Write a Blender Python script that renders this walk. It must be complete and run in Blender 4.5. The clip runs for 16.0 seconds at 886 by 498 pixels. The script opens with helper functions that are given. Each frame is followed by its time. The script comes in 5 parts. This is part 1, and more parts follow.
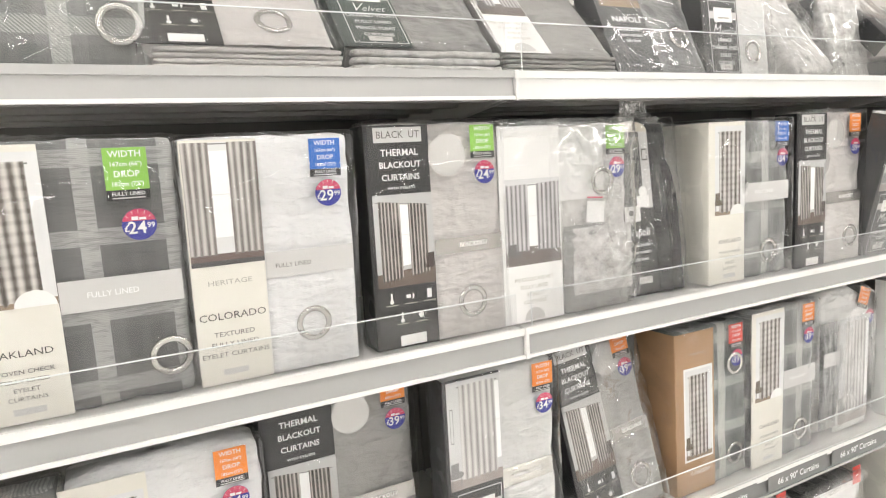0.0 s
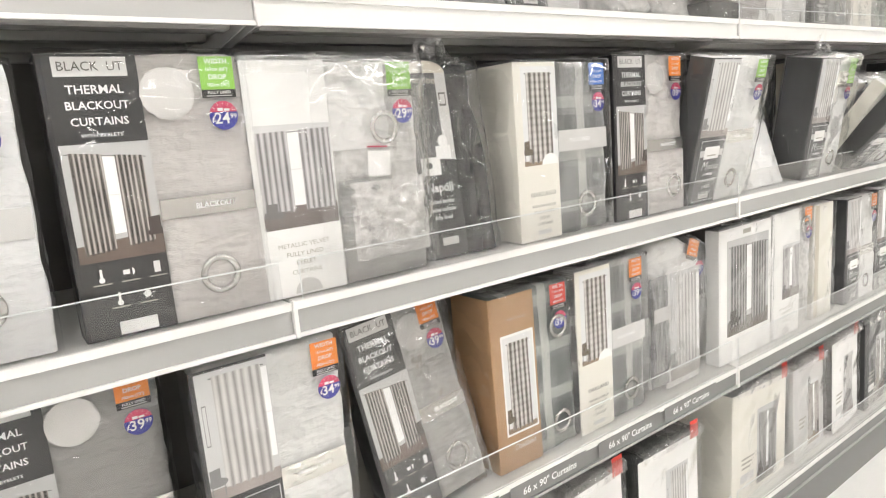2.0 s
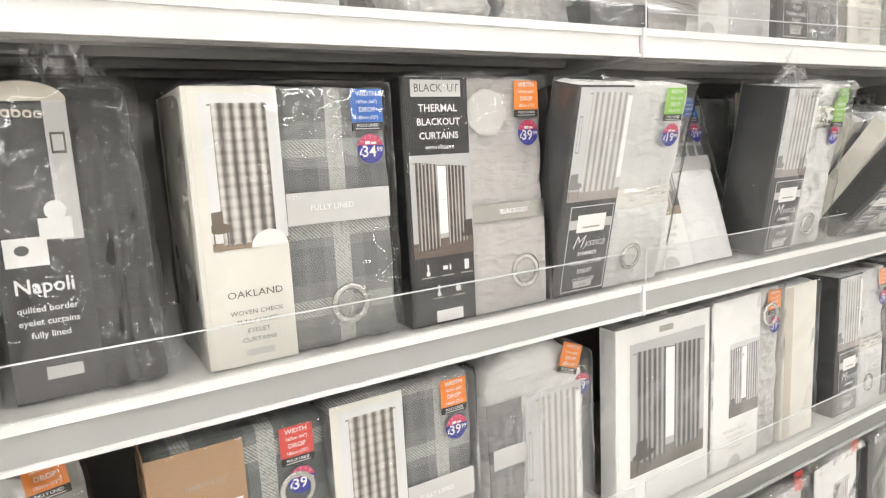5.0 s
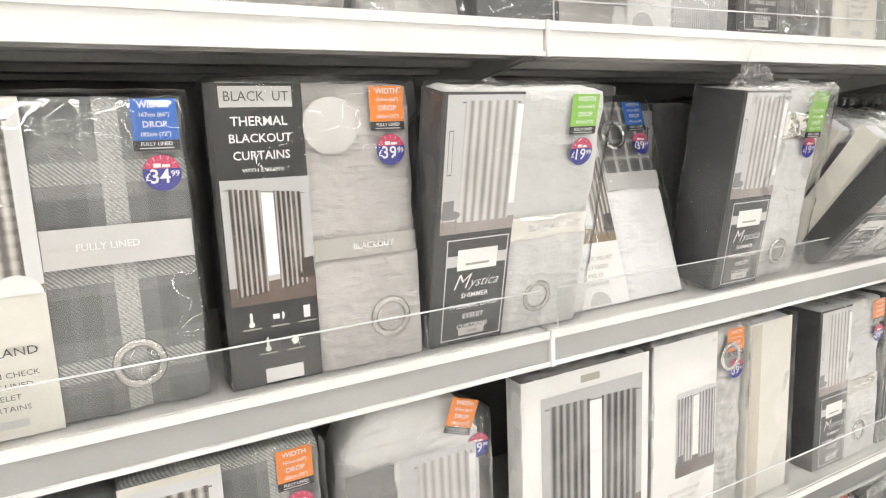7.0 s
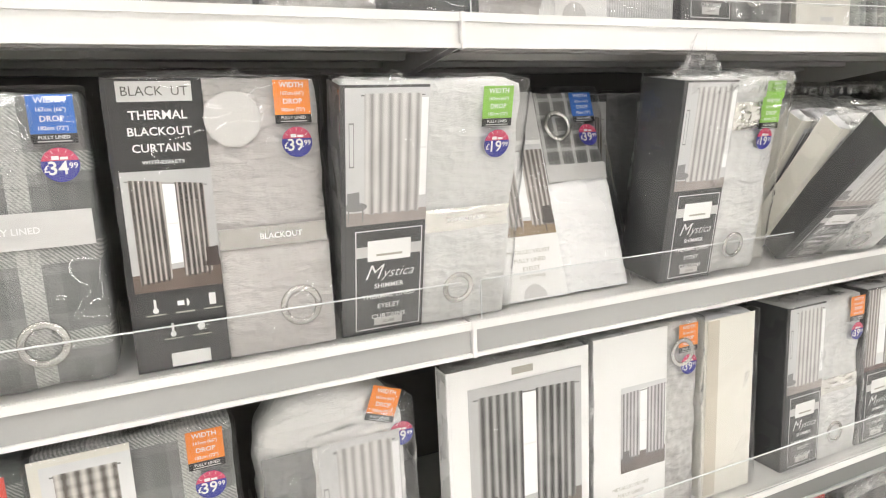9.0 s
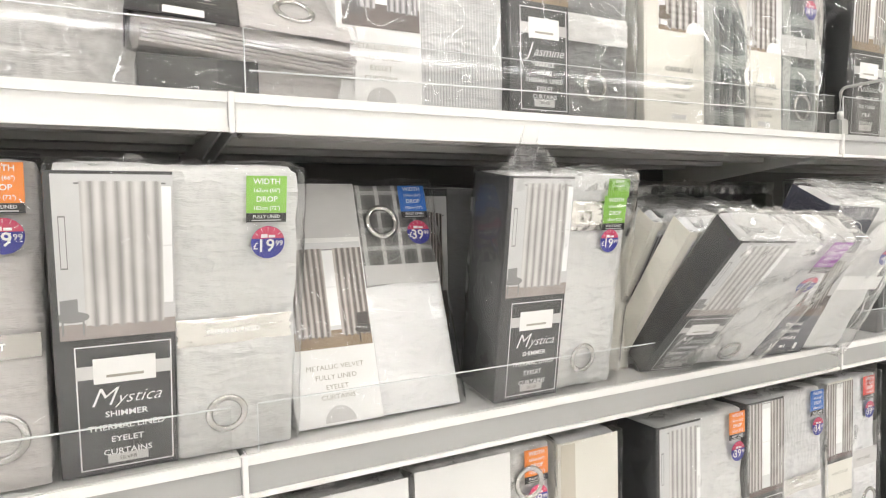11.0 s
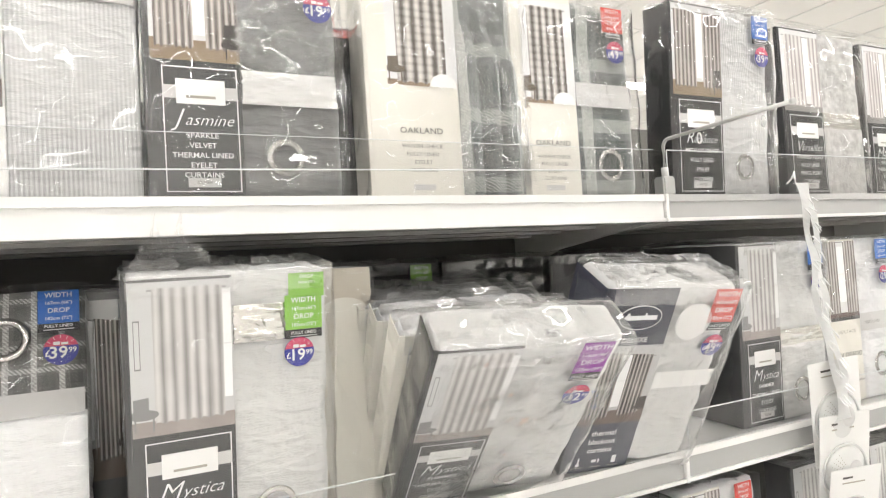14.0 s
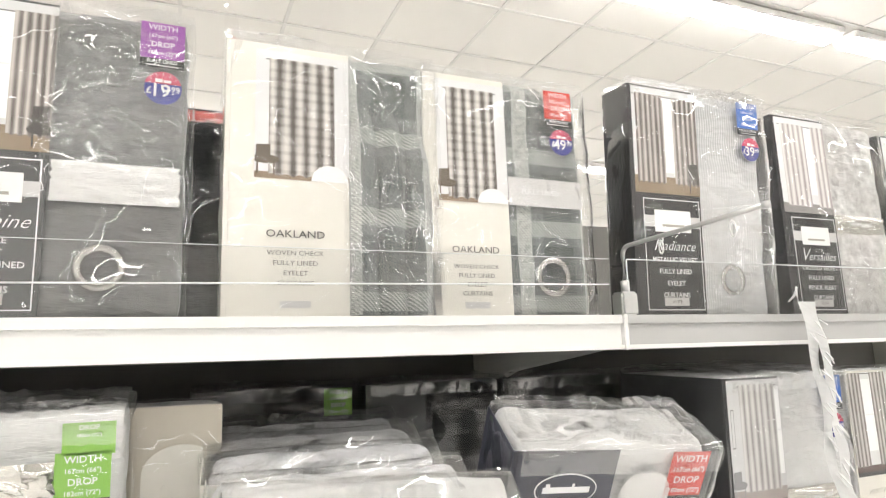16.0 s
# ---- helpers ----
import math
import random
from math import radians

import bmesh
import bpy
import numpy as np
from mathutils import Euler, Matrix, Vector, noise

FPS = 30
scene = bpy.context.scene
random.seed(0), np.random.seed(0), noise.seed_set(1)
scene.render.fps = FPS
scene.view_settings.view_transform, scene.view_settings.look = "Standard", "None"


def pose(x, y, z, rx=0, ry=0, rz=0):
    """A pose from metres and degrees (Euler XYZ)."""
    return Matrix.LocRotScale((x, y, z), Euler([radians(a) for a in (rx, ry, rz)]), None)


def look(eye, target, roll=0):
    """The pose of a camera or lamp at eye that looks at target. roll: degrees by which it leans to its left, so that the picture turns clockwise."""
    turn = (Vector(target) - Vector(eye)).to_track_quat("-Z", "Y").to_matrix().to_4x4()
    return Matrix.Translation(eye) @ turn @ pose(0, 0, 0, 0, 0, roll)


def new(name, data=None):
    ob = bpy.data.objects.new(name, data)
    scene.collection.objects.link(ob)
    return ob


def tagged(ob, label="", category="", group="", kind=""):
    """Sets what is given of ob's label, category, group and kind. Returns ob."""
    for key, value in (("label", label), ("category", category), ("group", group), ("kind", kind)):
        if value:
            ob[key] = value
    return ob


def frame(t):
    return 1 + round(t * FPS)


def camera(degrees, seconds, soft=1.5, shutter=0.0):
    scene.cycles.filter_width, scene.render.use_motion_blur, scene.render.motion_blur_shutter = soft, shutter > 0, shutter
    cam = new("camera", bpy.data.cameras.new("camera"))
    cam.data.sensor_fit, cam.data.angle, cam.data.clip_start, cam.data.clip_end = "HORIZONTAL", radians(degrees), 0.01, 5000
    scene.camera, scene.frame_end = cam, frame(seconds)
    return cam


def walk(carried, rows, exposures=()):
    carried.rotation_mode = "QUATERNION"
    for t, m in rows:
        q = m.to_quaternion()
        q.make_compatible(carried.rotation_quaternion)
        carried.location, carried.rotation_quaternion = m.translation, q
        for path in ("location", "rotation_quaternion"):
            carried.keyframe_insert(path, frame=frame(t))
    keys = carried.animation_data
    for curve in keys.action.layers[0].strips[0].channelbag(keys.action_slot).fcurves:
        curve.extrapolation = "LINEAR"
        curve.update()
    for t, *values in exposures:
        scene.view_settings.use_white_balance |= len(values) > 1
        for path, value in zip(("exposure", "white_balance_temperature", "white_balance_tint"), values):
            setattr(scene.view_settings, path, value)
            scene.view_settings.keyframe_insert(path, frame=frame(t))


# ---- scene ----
# metres; x along the shelves, y into them, z up
cam = camera(69.2, 16.0, soft=1.1)
PATH = [
    (0, (-0.619, -0.911, 1.42), (0.284, 0.853, 1.145), -3.3),
    (0.5, (-0.569, -0.92, 1.433), (0.442, 0.795, 1.242), -4.1),
    (1, (-0.515, -0.934, 1.413), (0.587, 0.721, 1.201), -4.9),
    (1.5, (-0.444, -0.911, 1.391), (0.724, 0.689, 1.112), -4.9),
    (2, (-0.353, -0.881, 1.353), (0.794, 0.716, 0.988), -4.7),
    (2.5, (-0.243, -0.84, 1.358), (0.914, 0.748, 0.98), -3.9),
    (3, (-0.127, -0.821, 1.357), (1.085, 0.7, 0.888), -4.7),
    (3.5, (-0.01, -0.798, 1.338), (1.241, 0.703, 0.91), -5.0),
    (4, (0.124, -0.789, 1.338), (1.332, 0.767, 0.994), -3.8),
    (4.2, (0.173, -0.791, 1.345), (1.343, 0.803, 1.04), -3.7),
    (6.3, (0.568, -0.729, 1.41), (1.484, 1.013, 1.052), -1.9),
    (6.5, (0.597, -0.728, 1.407), (1.531, 1.01, 1.079), -2.2),
    (7, (0.653, -0.734, 1.406), (1.583, 1.004, 1.069), -2.5),
    (7.5, (0.704, -0.75, 1.405), (1.625, 0.987, 1.04), -3.5),
    (8, (0.754, -0.784, 1.404), (1.58, 0.997, 1.023), -3.1),
    (8.2, (0.763, -0.795, 1.403), (1.56, 1.0, 1.026), -2.7),
    (10.3, (0.972, -0.84, 1.4), (1.811, 0.957, 1.144), -2.1),
    (10.5, (1.005, -0.836, 1.382), (1.868, 0.957, 1.177), -2.0),
    (11, (1.079, -0.796, 1.405), (2.014, 0.969, 1.308), -1.3),
    (11.5, (1.148, -0.784, 1.414), (2.106, 0.972, 1.412), -2.2),
    (12, (1.222, -0.768, 1.415), (2.26, 0.942, 1.436), -4.7),
    (12.5, (1.312, -0.782, 1.415), (2.346, 0.93, 1.445), -6.2),
    (13, (1.422, -0.8, 1.427), (2.394, 0.947, 1.454), -3.5),
    (13.5, (1.525, -0.814, 1.438), (2.477, 0.944, 1.492), -2.2),
    (14, (1.597, -0.82, 1.448), (2.488, 0.969, 1.523), -3.7),
    (14.5, (1.672, -0.805, 1.446), (2.508, 1.011, 1.508), -3.1),
    (15, (1.74, -0.767, 1.45), (2.527, 1.067, 1.574), -1.8),
    (15.5, (1.813, -0.742, 1.481), (2.583, 1.087, 1.727), -1.1),
    (16, (1.864, -0.728, 1.503), (2.633, 1.085, 1.85), -2.0),
]
walk(cam, [(t, look(eye, target, roll)) for t, eye, target, roll in PATH])

# ---------------------------------------------------------------- light
EXPOSURE = 0.1
scene.view_settings.exposure = EXPOSURE
world = bpy.data.worlds.new("world")
scene.world = world
world.use_nodes = True
world.node_tree.nodes["Background"].inputs[0].default_value = (0.9, 0.92, 1.0, 1)
world.node_tree.nodes["Background"].inputs[1].default_value = 0.05
LAMP_STRENGTH = 19.0
CEILING_Z = 3.6

# ---------------------------------------------------------------- materials


def rgb(c):
    return (c, c, c, 1) if isinstance(c, (int, float)) else (*c, 1)


def link_value(nt, socket, v):
    if isinstance(v, (int, float)):
        socket.default_value = v
    else:
        nt.links.new(v, socket)


def calc(nt, op, a, b=0.0, c=0.0):
    n = nt.nodes.new("ShaderNodeMath")
    n.operation = op
    for i, v in enumerate((a, b, c)):
        link_value(nt, n.inputs[i], v)
    return n.outputs[0]


def blend(nt, fac, a, b):
    n = nt.nodes.new("ShaderNodeMix")
    n.data_type = "RGBA"
    link_value(nt, n.inputs[0], fac)
    for i, v in ((6, a), (7, b)):
        if isinstance(v, tuple):
            n.inputs[i].default_value = v
        else:
            nt.links.new(v, n.inputs[i])
    return n.outputs[2]


def noise_at(nt, vec, scale, detail=3.0, rough=0.6):
    n = nt.nodes.new("ShaderNodeTexNoise")
    n.inputs["Scale"].default_value = scale
    n.inputs["Detail"].default_value = detail
    n.inputs["Roughness"].default_value = rough
    nt.links.new(vec, n.inputs["Vector"])
    return n.outputs["Fac"]


def start(name):
    m = bpy.data.materials.new(name)
    m.use_nodes = True
    nt = m.node_tree
    return m, nt, nt.nodes["Principled BSDF"], nt.nodes.new("ShaderNodeTexCoord")


def bump(nt, bsdf, height, strength, distance=0.002):
    b = nt.nodes.new("ShaderNodeBump")
    b.inputs["Strength"].default_value = strength
    b.inputs["Distance"].default_value = distance
    nt.links.new(height, b.inputs["Height"])
    nt.links.new(b.outputs[0], bsdf.inputs["Normal"])


def plain(name, color, rough=0.5, metal=0.0, vary=0.1, coarse=8.0, fine=220.0, relief=0.15, spec=0.5):
    """A surface with variation at two scales and a little relief."""
    m, nt, bsdf, tc = start(name)
    c = rgb(color)
    n1, n2 = noise_at(nt, tc.outputs["Object"], coarse), noise_at(nt, tc.outputs["Object"], fine, 2.0)
    f = calc(nt, "ADD", calc(nt, "MULTIPLY", n1, 0.65), calc(nt, "MULTIPLY", n2, 0.35))
    dark, light = tuple(x * (1 - vary) for x in c[:3]) + (1,), tuple(min(1, x * (1 + vary)) for x in c[:3]) + (1,)
    nt.links.new(blend(nt, f, dark, light), bsdf.inputs["Base Color"])
    bsdf.inputs["Roughness"].default_value = rough
    bsdf.inputs["Metallic"].default_value = metal
    bsdf.inputs["Specular IOR Level"].default_value = spec
    if relief:
        bump(nt, bsdf, n2, relief)
    return m


def fabric(name, dark, light, slub=0.0, crush=0.0, sheen=0.2, rough=0.8, stripe=0.0):
    """Woven cloth: fine weave, soft creases, and slubs or a crushed pile where asked."""
    m, nt, bsdf, tc = start(name)
    ob = tc.outputs["Object"]
    sep = nt.nodes.new("ShaderNodeSeparateXYZ")
    nt.links.new(ob, sep.inputs[0])
    crease = noise_at(nt, ob, 14.0, 4.0)
    stretch = nt.nodes.new("ShaderNodeMapping")
    stretch.inputs["Scale"].default_value = (30.0, 30.0, 260.0)
    nt.links.new(ob, stretch.inputs[0])
    weave = noise_at(nt, stretch.outputs[0], 3.0, 2.0)
    f = calc(nt, "ADD", calc(nt, "MULTIPLY", crease, 0.6), calc(nt, "MULTIPLY", weave, 0.4))
    if slub:
        band = nt.nodes.new("ShaderNodeMapping")
        band.inputs["Scale"].default_value = (16.0, 16.0, 420.0)
        nt.links.new(ob, band.inputs[0])
        f = calc(nt, "ADD", f, calc(nt, "MULTIPLY", calc(nt, "SUBTRACT", noise_at(nt, band.outputs[0], 2.0), 0.5), slub))
    if crush:
        f = calc(nt, "ADD", f, calc(nt, "MULTIPLY", calc(nt, "SUBTRACT", noise_at(nt, ob, 55.0, 6.0), 0.5), crush))
    if stripe:
        wave = calc(nt, "SINE", calc(nt, "MULTIPLY", sep.outputs[0], 1300.0))
        mask = calc(nt, "MULTIPLY", noise_at(nt, ob, 9.0, 0.0), 1.2)
        f = calc(nt, "ADD", f, calc(nt, "MULTIPLY", calc(nt, "MULTIPLY", wave, mask), stripe))
    f = calc(nt, "MAXIMUM", calc(nt, "MINIMUM", f, 1.0), 0.0)
    nt.links.new(blend(nt, f, rgb(dark), rgb(light)), bsdf.inputs["Base Color"])
    bsdf.inputs["Roughness"].default_value = rough
    bsdf.inputs["Sheen Weight"].default_value = sheen
    folds = nt.nodes.new("ShaderNodeMapping")
    folds.inputs["Scale"].default_value = (1.0, 1.0, 2.6)
    folds.inputs["Rotation"].default_value = (0.0, 0.35, 0.0)
    nt.links.new(ob, folds.inputs[0])
    fold = calc(nt, "ABSOLUTE", calc(nt, "SUBTRACT", noise_at(nt, folds.outputs[0], 11.0, 2.0), 0.5))
    bump(nt, bsdf, calc(nt, "SUBTRACT", calc(nt, "ADD", crease, calc(nt, "MULTIPLY", weave, 0.12)), calc(nt, "MULTIPLY", fold, 1.6)), 0.6, 0.016)
    return m


def plaid(name, base, dark, light, pitch=0.105, shift=0.0, brushed=False):
    """Woven check: wide dark and narrow pale stripes both ways, twill across them."""
    m, nt, bsdf, tc = start(name)
    ob = tc.outputs["Object"]
    sep = nt.nodes.new("ShaderNodeSeparateXYZ")
    nt.links.new(ob, sep.inputs[0])
    x, z = sep.outputs[0], sep.outputs[2]

    def stripes(v, off, lo, hi):
        p = calc(nt, "FRACT", calc(nt, "ADD", calc(nt, "DIVIDE", v, pitch), off))
        return calc(nt, "MULTIPLY", calc(nt, "GREATER_THAN", p, lo), calc(nt, "LESS_THAN", p, hi))

    slant = calc(nt, "SUBTRACT", noise_at(nt, ob, 90.0, 2.0), 0.2) if brushed else calc(nt, "SINE", calc(nt, "MULTIPLY", calc(nt, "ADD", x, z), 1250.0))
    twill = calc(nt, "GREATER_THAN", slant, 0.0)
    comb = nt.nodes.new("ShaderNodeMapping")
    comb.inputs["Scale"].default_value = (0.16, 0.16, 1.0) if brushed else (1.0, 1.0, 1.0)
    nt.links.new(ob, comb.inputs[0])
    fluff = noise_at(nt, comb.outputs[0], 230.0, 3.0)
    wide = noise_at(nt, ob, 7.0, 2.0)
    xd, zd = stripes(x, shift, 0.0, 0.46), stripes(z, 0.2 + shift, 0.05, 0.5)
    xl, zl = stripes(x, shift, 0.60, 0.82), stripes(z, 0.2 + shift, 0.62, 0.84)
    xt = stripes(x, shift, 0.18, 0.27)
    c = blend(nt, calc(nt, "MULTIPLY", calc(nt, "ADD", xd, zd), 0.46), rgb(base), rgb(dark))
    c = blend(nt, calc(nt, "MULTIPLY", xt, calc(nt, "MULTIPLY", twill, 0.5)), c, rgb(base))
    c = blend(nt, calc(nt, "MULTIPLY", xl, calc(nt, "ADD", 0.5, calc(nt, "MULTIPLY", twill, 0.42))), c, rgb(light))
    c = blend(nt, calc(nt, "MULTIPLY", zl, calc(nt, "ADD", 0.14, calc(nt, "MULTIPLY", twill, 0.62))), c, rgb(light))
    thread = calc(nt, "MULTIPLY", calc(nt, "ADD", calc(nt, "SINE", calc(nt, "MULTIPLY", z, 2600.0)), 1.0), 0.12)
    c = blend(nt, calc(nt, "MINIMUM", calc(nt, "ADD", thread, calc(nt, "MULTIPLY", calc(nt, "GREATER_THAN", fluff, 0.54), 0.3)), 1.0), c, rgb(dark))
    c = blend(nt, calc(nt, "MULTIPLY", wide, 0.18), c, rgb(light))
    nt.links.new(c, bsdf.inputs["Base Color"])
    bsdf.inputs["Roughness"].default_value = 0.9
    bsdf.inputs["Sheen Weight"].default_value = 0.25
    bump(nt, bsdf, calc(nt, "ADD", noise_at(nt, ob, 16.0, 3.0), calc(nt, "MULTIPLY", fluff, 0.3)), 0.5, 0.006)
    return m


def photo(name, panels, folds, dark, light, wall, ground, top=0.91, foot=0.09, ground_h=0.13, duty=1.2, window=None, check=0.0, chair=None, frame=None, slant=0.0, seat=(0.07, 0.06, 0.055)):
    """A printed picture of a room: curtain panels on a rail, a window, the floor, a chair."""
    m, nt, bsdf, tc = start(name)
    uv = tc.outputs["UV"]
    sep = nt.nodes.new("ShaderNodeSeparateXYZ")
    nt.links.new(uv, sep.inputs[0])
    u = sep.outputs[0]
    v = calc(nt, "ADD", calc(nt, "DIVIDE", calc(nt, "SUBTRACT", sep.outputs[1], 0.5), calc(nt, "SUBTRACT", 1.0, calc(nt, "MULTIPLY", u, slant))), 0.5)

    def inside(s, lo, hi):
        return calc(nt, "MULTIPLY", calc(nt, "GREATER_THAN", s, lo), calc(nt, "LESS_THAN", s, hi))

    def oval(cu, cv, ru, rv):
        du, dv = calc(nt, "DIVIDE", calc(nt, "SUBTRACT", u, cu), ru), calc(nt, "DIVIDE", calc(nt, "SUBTRACT", v, cv), rv)
        return calc(nt, "LESS_THAN", calc(nt, "ADD", calc(nt, "MULTIPLY", du, du), calc(nt, "MULTIPLY", dv, dv)), 1.0)

    tone = noise_at(nt, uv, 3.0, 3.0)
    stretch = nt.nodes.new("ShaderNodeMapping")
    stretch.inputs["Scale"].default_value = (folds * 0.9, 0.7, 1.0)
    nt.links.new(uv, stretch.inputs[0])
    pleat = noise_at(nt, stretch.outputs[0], 1.0, 2.0)
    sway = calc(nt, "ADD", u, calc(nt, "MULTIPLY", calc(nt, "SUBTRACT", pleat, 0.5), 0.5 / folds))
    wave = calc(nt, "ADD", calc(nt, "MULTIPLY", calc(nt, "SINE", calc(nt, "MULTIPLY", sway, folds * 6.283)), 0.5), 0.5)
    wave = calc(nt, "POWER", calc(nt, "MAXIMUM", wave, 0.001), duty)
    wave = calc(nt, "ADD", calc(nt, "MULTIPLY", wave, 0.85), calc(nt, "MULTIPLY", calc(nt, "SUBTRACT", calc(nt, "ADD", pleat, tone), 0.92), 0.6))
    if check:
        rows = calc(nt, "GREATER_THAN", calc(nt, "FRACT", calc(nt, "MULTIPLY", v, 14.0)), 0.6)
        wave = calc(nt, "SUBTRACT", wave, calc(nt, "MULTIPLY", rows, check))
    wave = calc(nt, "MAXIMUM", calc(nt, "MINIMUM", wave, 1.0), 0.0)
    cloth = blend(nt, wave, rgb(dark), rgb(light))
    w = rgb(wall)
    c = blend(nt, tone, tuple(x * 0.86 for x in w[:3]) + (1,), w)
    if window:
        c = blend(nt, calc(nt, "MULTIPLY", inside(u, *window), inside(v, 0.2, 0.93)), c, rgb(0.93))
        c = blend(nt, calc(nt, "MULTIPLY", inside(u, *window), inside(v, 0.56, 0.57)), c, rgb(0.8))
    if frame:
        f = calc(nt, "SUBTRACT", calc(nt, "MULTIPLY", inside(u, frame - 0.03, frame + 0.03), inside(v, 0.44, 0.76)), calc(nt, "MULTIPLY", inside(u, frame - 0.022, frame + 0.022), inside(v, 0.45, 0.75)))
        c = blend(nt, f, c, rgb(0.25))
    floor_c = rgb(ground)
    c = blend(nt, calc(nt, "LESS_THAN", v, ground_h), c, blend(nt, tone, tuple(x * 0.6 for x in floor_c[:3]) + (1,), tuple(min(1, x * 1.25) for x in floor_c[:3]) + (1,)))
    c = blend(nt, calc(nt, "MULTIPLY", inside(v, top + 0.012, top + 0.022), inside(u, panels[0][0] - 0.04, panels[-1][1] + 0.04)), c, rgb(0.2))
    for lo, hi in panels:
        hem = calc(nt, "ADD", foot, calc(nt, "MULTIPLY", calc(nt, "SINE", calc(nt, "MULTIPLY", sway, folds * 6.283)), 0.008))
        c = blend(nt, calc(nt, "MULTIPLY", inside(u, lo, hi), calc(nt, "MULTIPLY", calc(nt, "GREATER_THAN", v, hem), calc(nt, "LESS_THAN", v, top + 0.03))), c, cloth)
    if chair:
        c = blend(nt, calc(nt, "MULTIPLY", inside(u, chair - 0.085, chair + 0.06), inside(v, 0.14, calc(nt, "ADD", 0.25, calc(nt, "MULTIPLY", u, 0.06)))), c, rgb(seat))
        c = blend(nt, oval(chair + 0.01, 0.145, 0.14, 0.035), c, rgb(seat))
        for k in (-0.08, 0.09):
            c = blend(nt, calc(nt, "MULTIPLY", inside(u, chair + k, chair + k + 0.018), inside(v, 0.03, 0.15)), c, rgb(seat))
    nt.links.new(c, bsdf.inputs["Base Color"])
    bsdf.inputs["Roughness"].default_value = 0.35
    return m


def film(name, rough=0.06, wrinkle=0.8, scale=26.0, milk=0.05, ior=0.06, deep=0.024):
    """Clear wrapping film: see-through, glossy by Fresnel, with creases."""
    m, nt, bsdf, tc = start(name)
    nt.nodes.remove(bsdf)
    out = nt.nodes["Material Output"]
    clear = nt.nodes.new("ShaderNodeBsdfTransparent")
    clear.inputs[0].default_value = (0.97, 0.97, 0.97, 1)
    gloss = nt.nodes.new("ShaderNodeBsdfGlossy")
    gloss.inputs["Roughness"].default_value = rough
    gloss.inputs[0].default_value = (1, 1, 1, 1)
    haze = nt.nodes.new("ShaderNodeBsdfDiffuse")
    haze.inputs[0].default_value = (0.8, 0.8, 0.8, 1)
    facing = nt.nodes.new("ShaderNodeLayerWeight")
    facing.inputs[0].default_value = 0.5
    b = nt.nodes.new("ShaderNodeBump")
    b.inputs["Strength"].default_value = wrinkle
    b.inputs["Distance"].default_value = deep
    ob = tc.outputs["Object"]
    warp = nt.nodes.new("ShaderNodeTexNoise")
    warp.inputs["Scale"].default_value = scale * 0.4
    nt.links.new(ob, warp.inputs["Vector"])
    bent = nt.nodes.new("ShaderNodeVectorMath")
    bent.operation = "MULTIPLY_ADD"
    bent.inputs[1].default_value = (0.12, 0.12, 0.12)
    nt.links.new(warp.outputs["Color"], bent.inputs[0])
    nt.links.new(ob, bent.inputs[2])
    soft = noise_at(nt, bent.outputs[0], scale, 0.6, 0.5)
    patch = noise_at(nt, ob, scale * 0.3, 1.0)
    patch = calc(nt, "MINIMUM", calc(nt, "MAXIMUM", calc(nt, "MULTIPLY", calc(nt, "SUBTRACT", patch, 0.41), 6.0), 0.12), 1.0)
    broad = noise_at(nt, bent.outputs[0], scale * 0.45, 0.0)
    nt.links.new(calc(nt, "ADD", calc(nt, "MULTIPLY", soft, patch), calc(nt, "MULTIPLY", broad, 0.5)), b.inputs["Height"])
    nt.links.new(b.outputs[0], gloss.inputs["Normal"])
    nt.links.new(b.outputs[0], facing.inputs["Normal"])
    fac = calc(nt, "ADD", calc(nt, "MULTIPLY", calc(nt, "POWER", facing.outputs["Facing"], 4.0), 0.85), ior)
    mix1, mix2 = nt.nodes.new("ShaderNodeMixShader"), nt.nodes.new("ShaderNodeMixShader")
    mix1.inputs[0].default_value = milk
    nt.links.new(clear.outputs[0], mix1.inputs[1])
    nt.links.new(haze.outputs[0], mix1.inputs[2])
    nt.links.new(fac, mix2.inputs[0])
    nt.links.new(mix1.outputs[0], mix2.inputs[1])
    nt.links.new(gloss.outputs[0], mix2.inputs[2])
    nt.links.new(mix2.outputs[0], out.inputs[0])
    return m


def glow(name, color, strength):
    m, nt, bsdf, tc = start(name)
    bsdf.inputs["Base Color"].default_value = rgb(color)
    bsdf.inputs["Emission Color"].default_value = rgb(color)
    bsdf.inputs["Emission Strength"].default_value = strength
    return m


def floor_tile(name):
    m, nt, bsdf, tc = start(name)
    n1, n2 = noise_at(nt, tc.outputs["Object"], 3.0), noise_at(nt, tc.outputs["Object"], 160.0)
    speck = calc(nt, "GREATER_THAN", n2, 0.62)
    c = blend(nt, n1, rgb((0.82, 0.81, 0.79)), rgb((0.90, 0.89, 0.87)))
    nt.links.new(blend(nt, calc(nt, "MULTIPLY", speck, 0.12), c, rgb(0.6)), bsdf.inputs["Base Color"])
    bsdf.inputs["Roughness"].default_value = 0.3
    return m


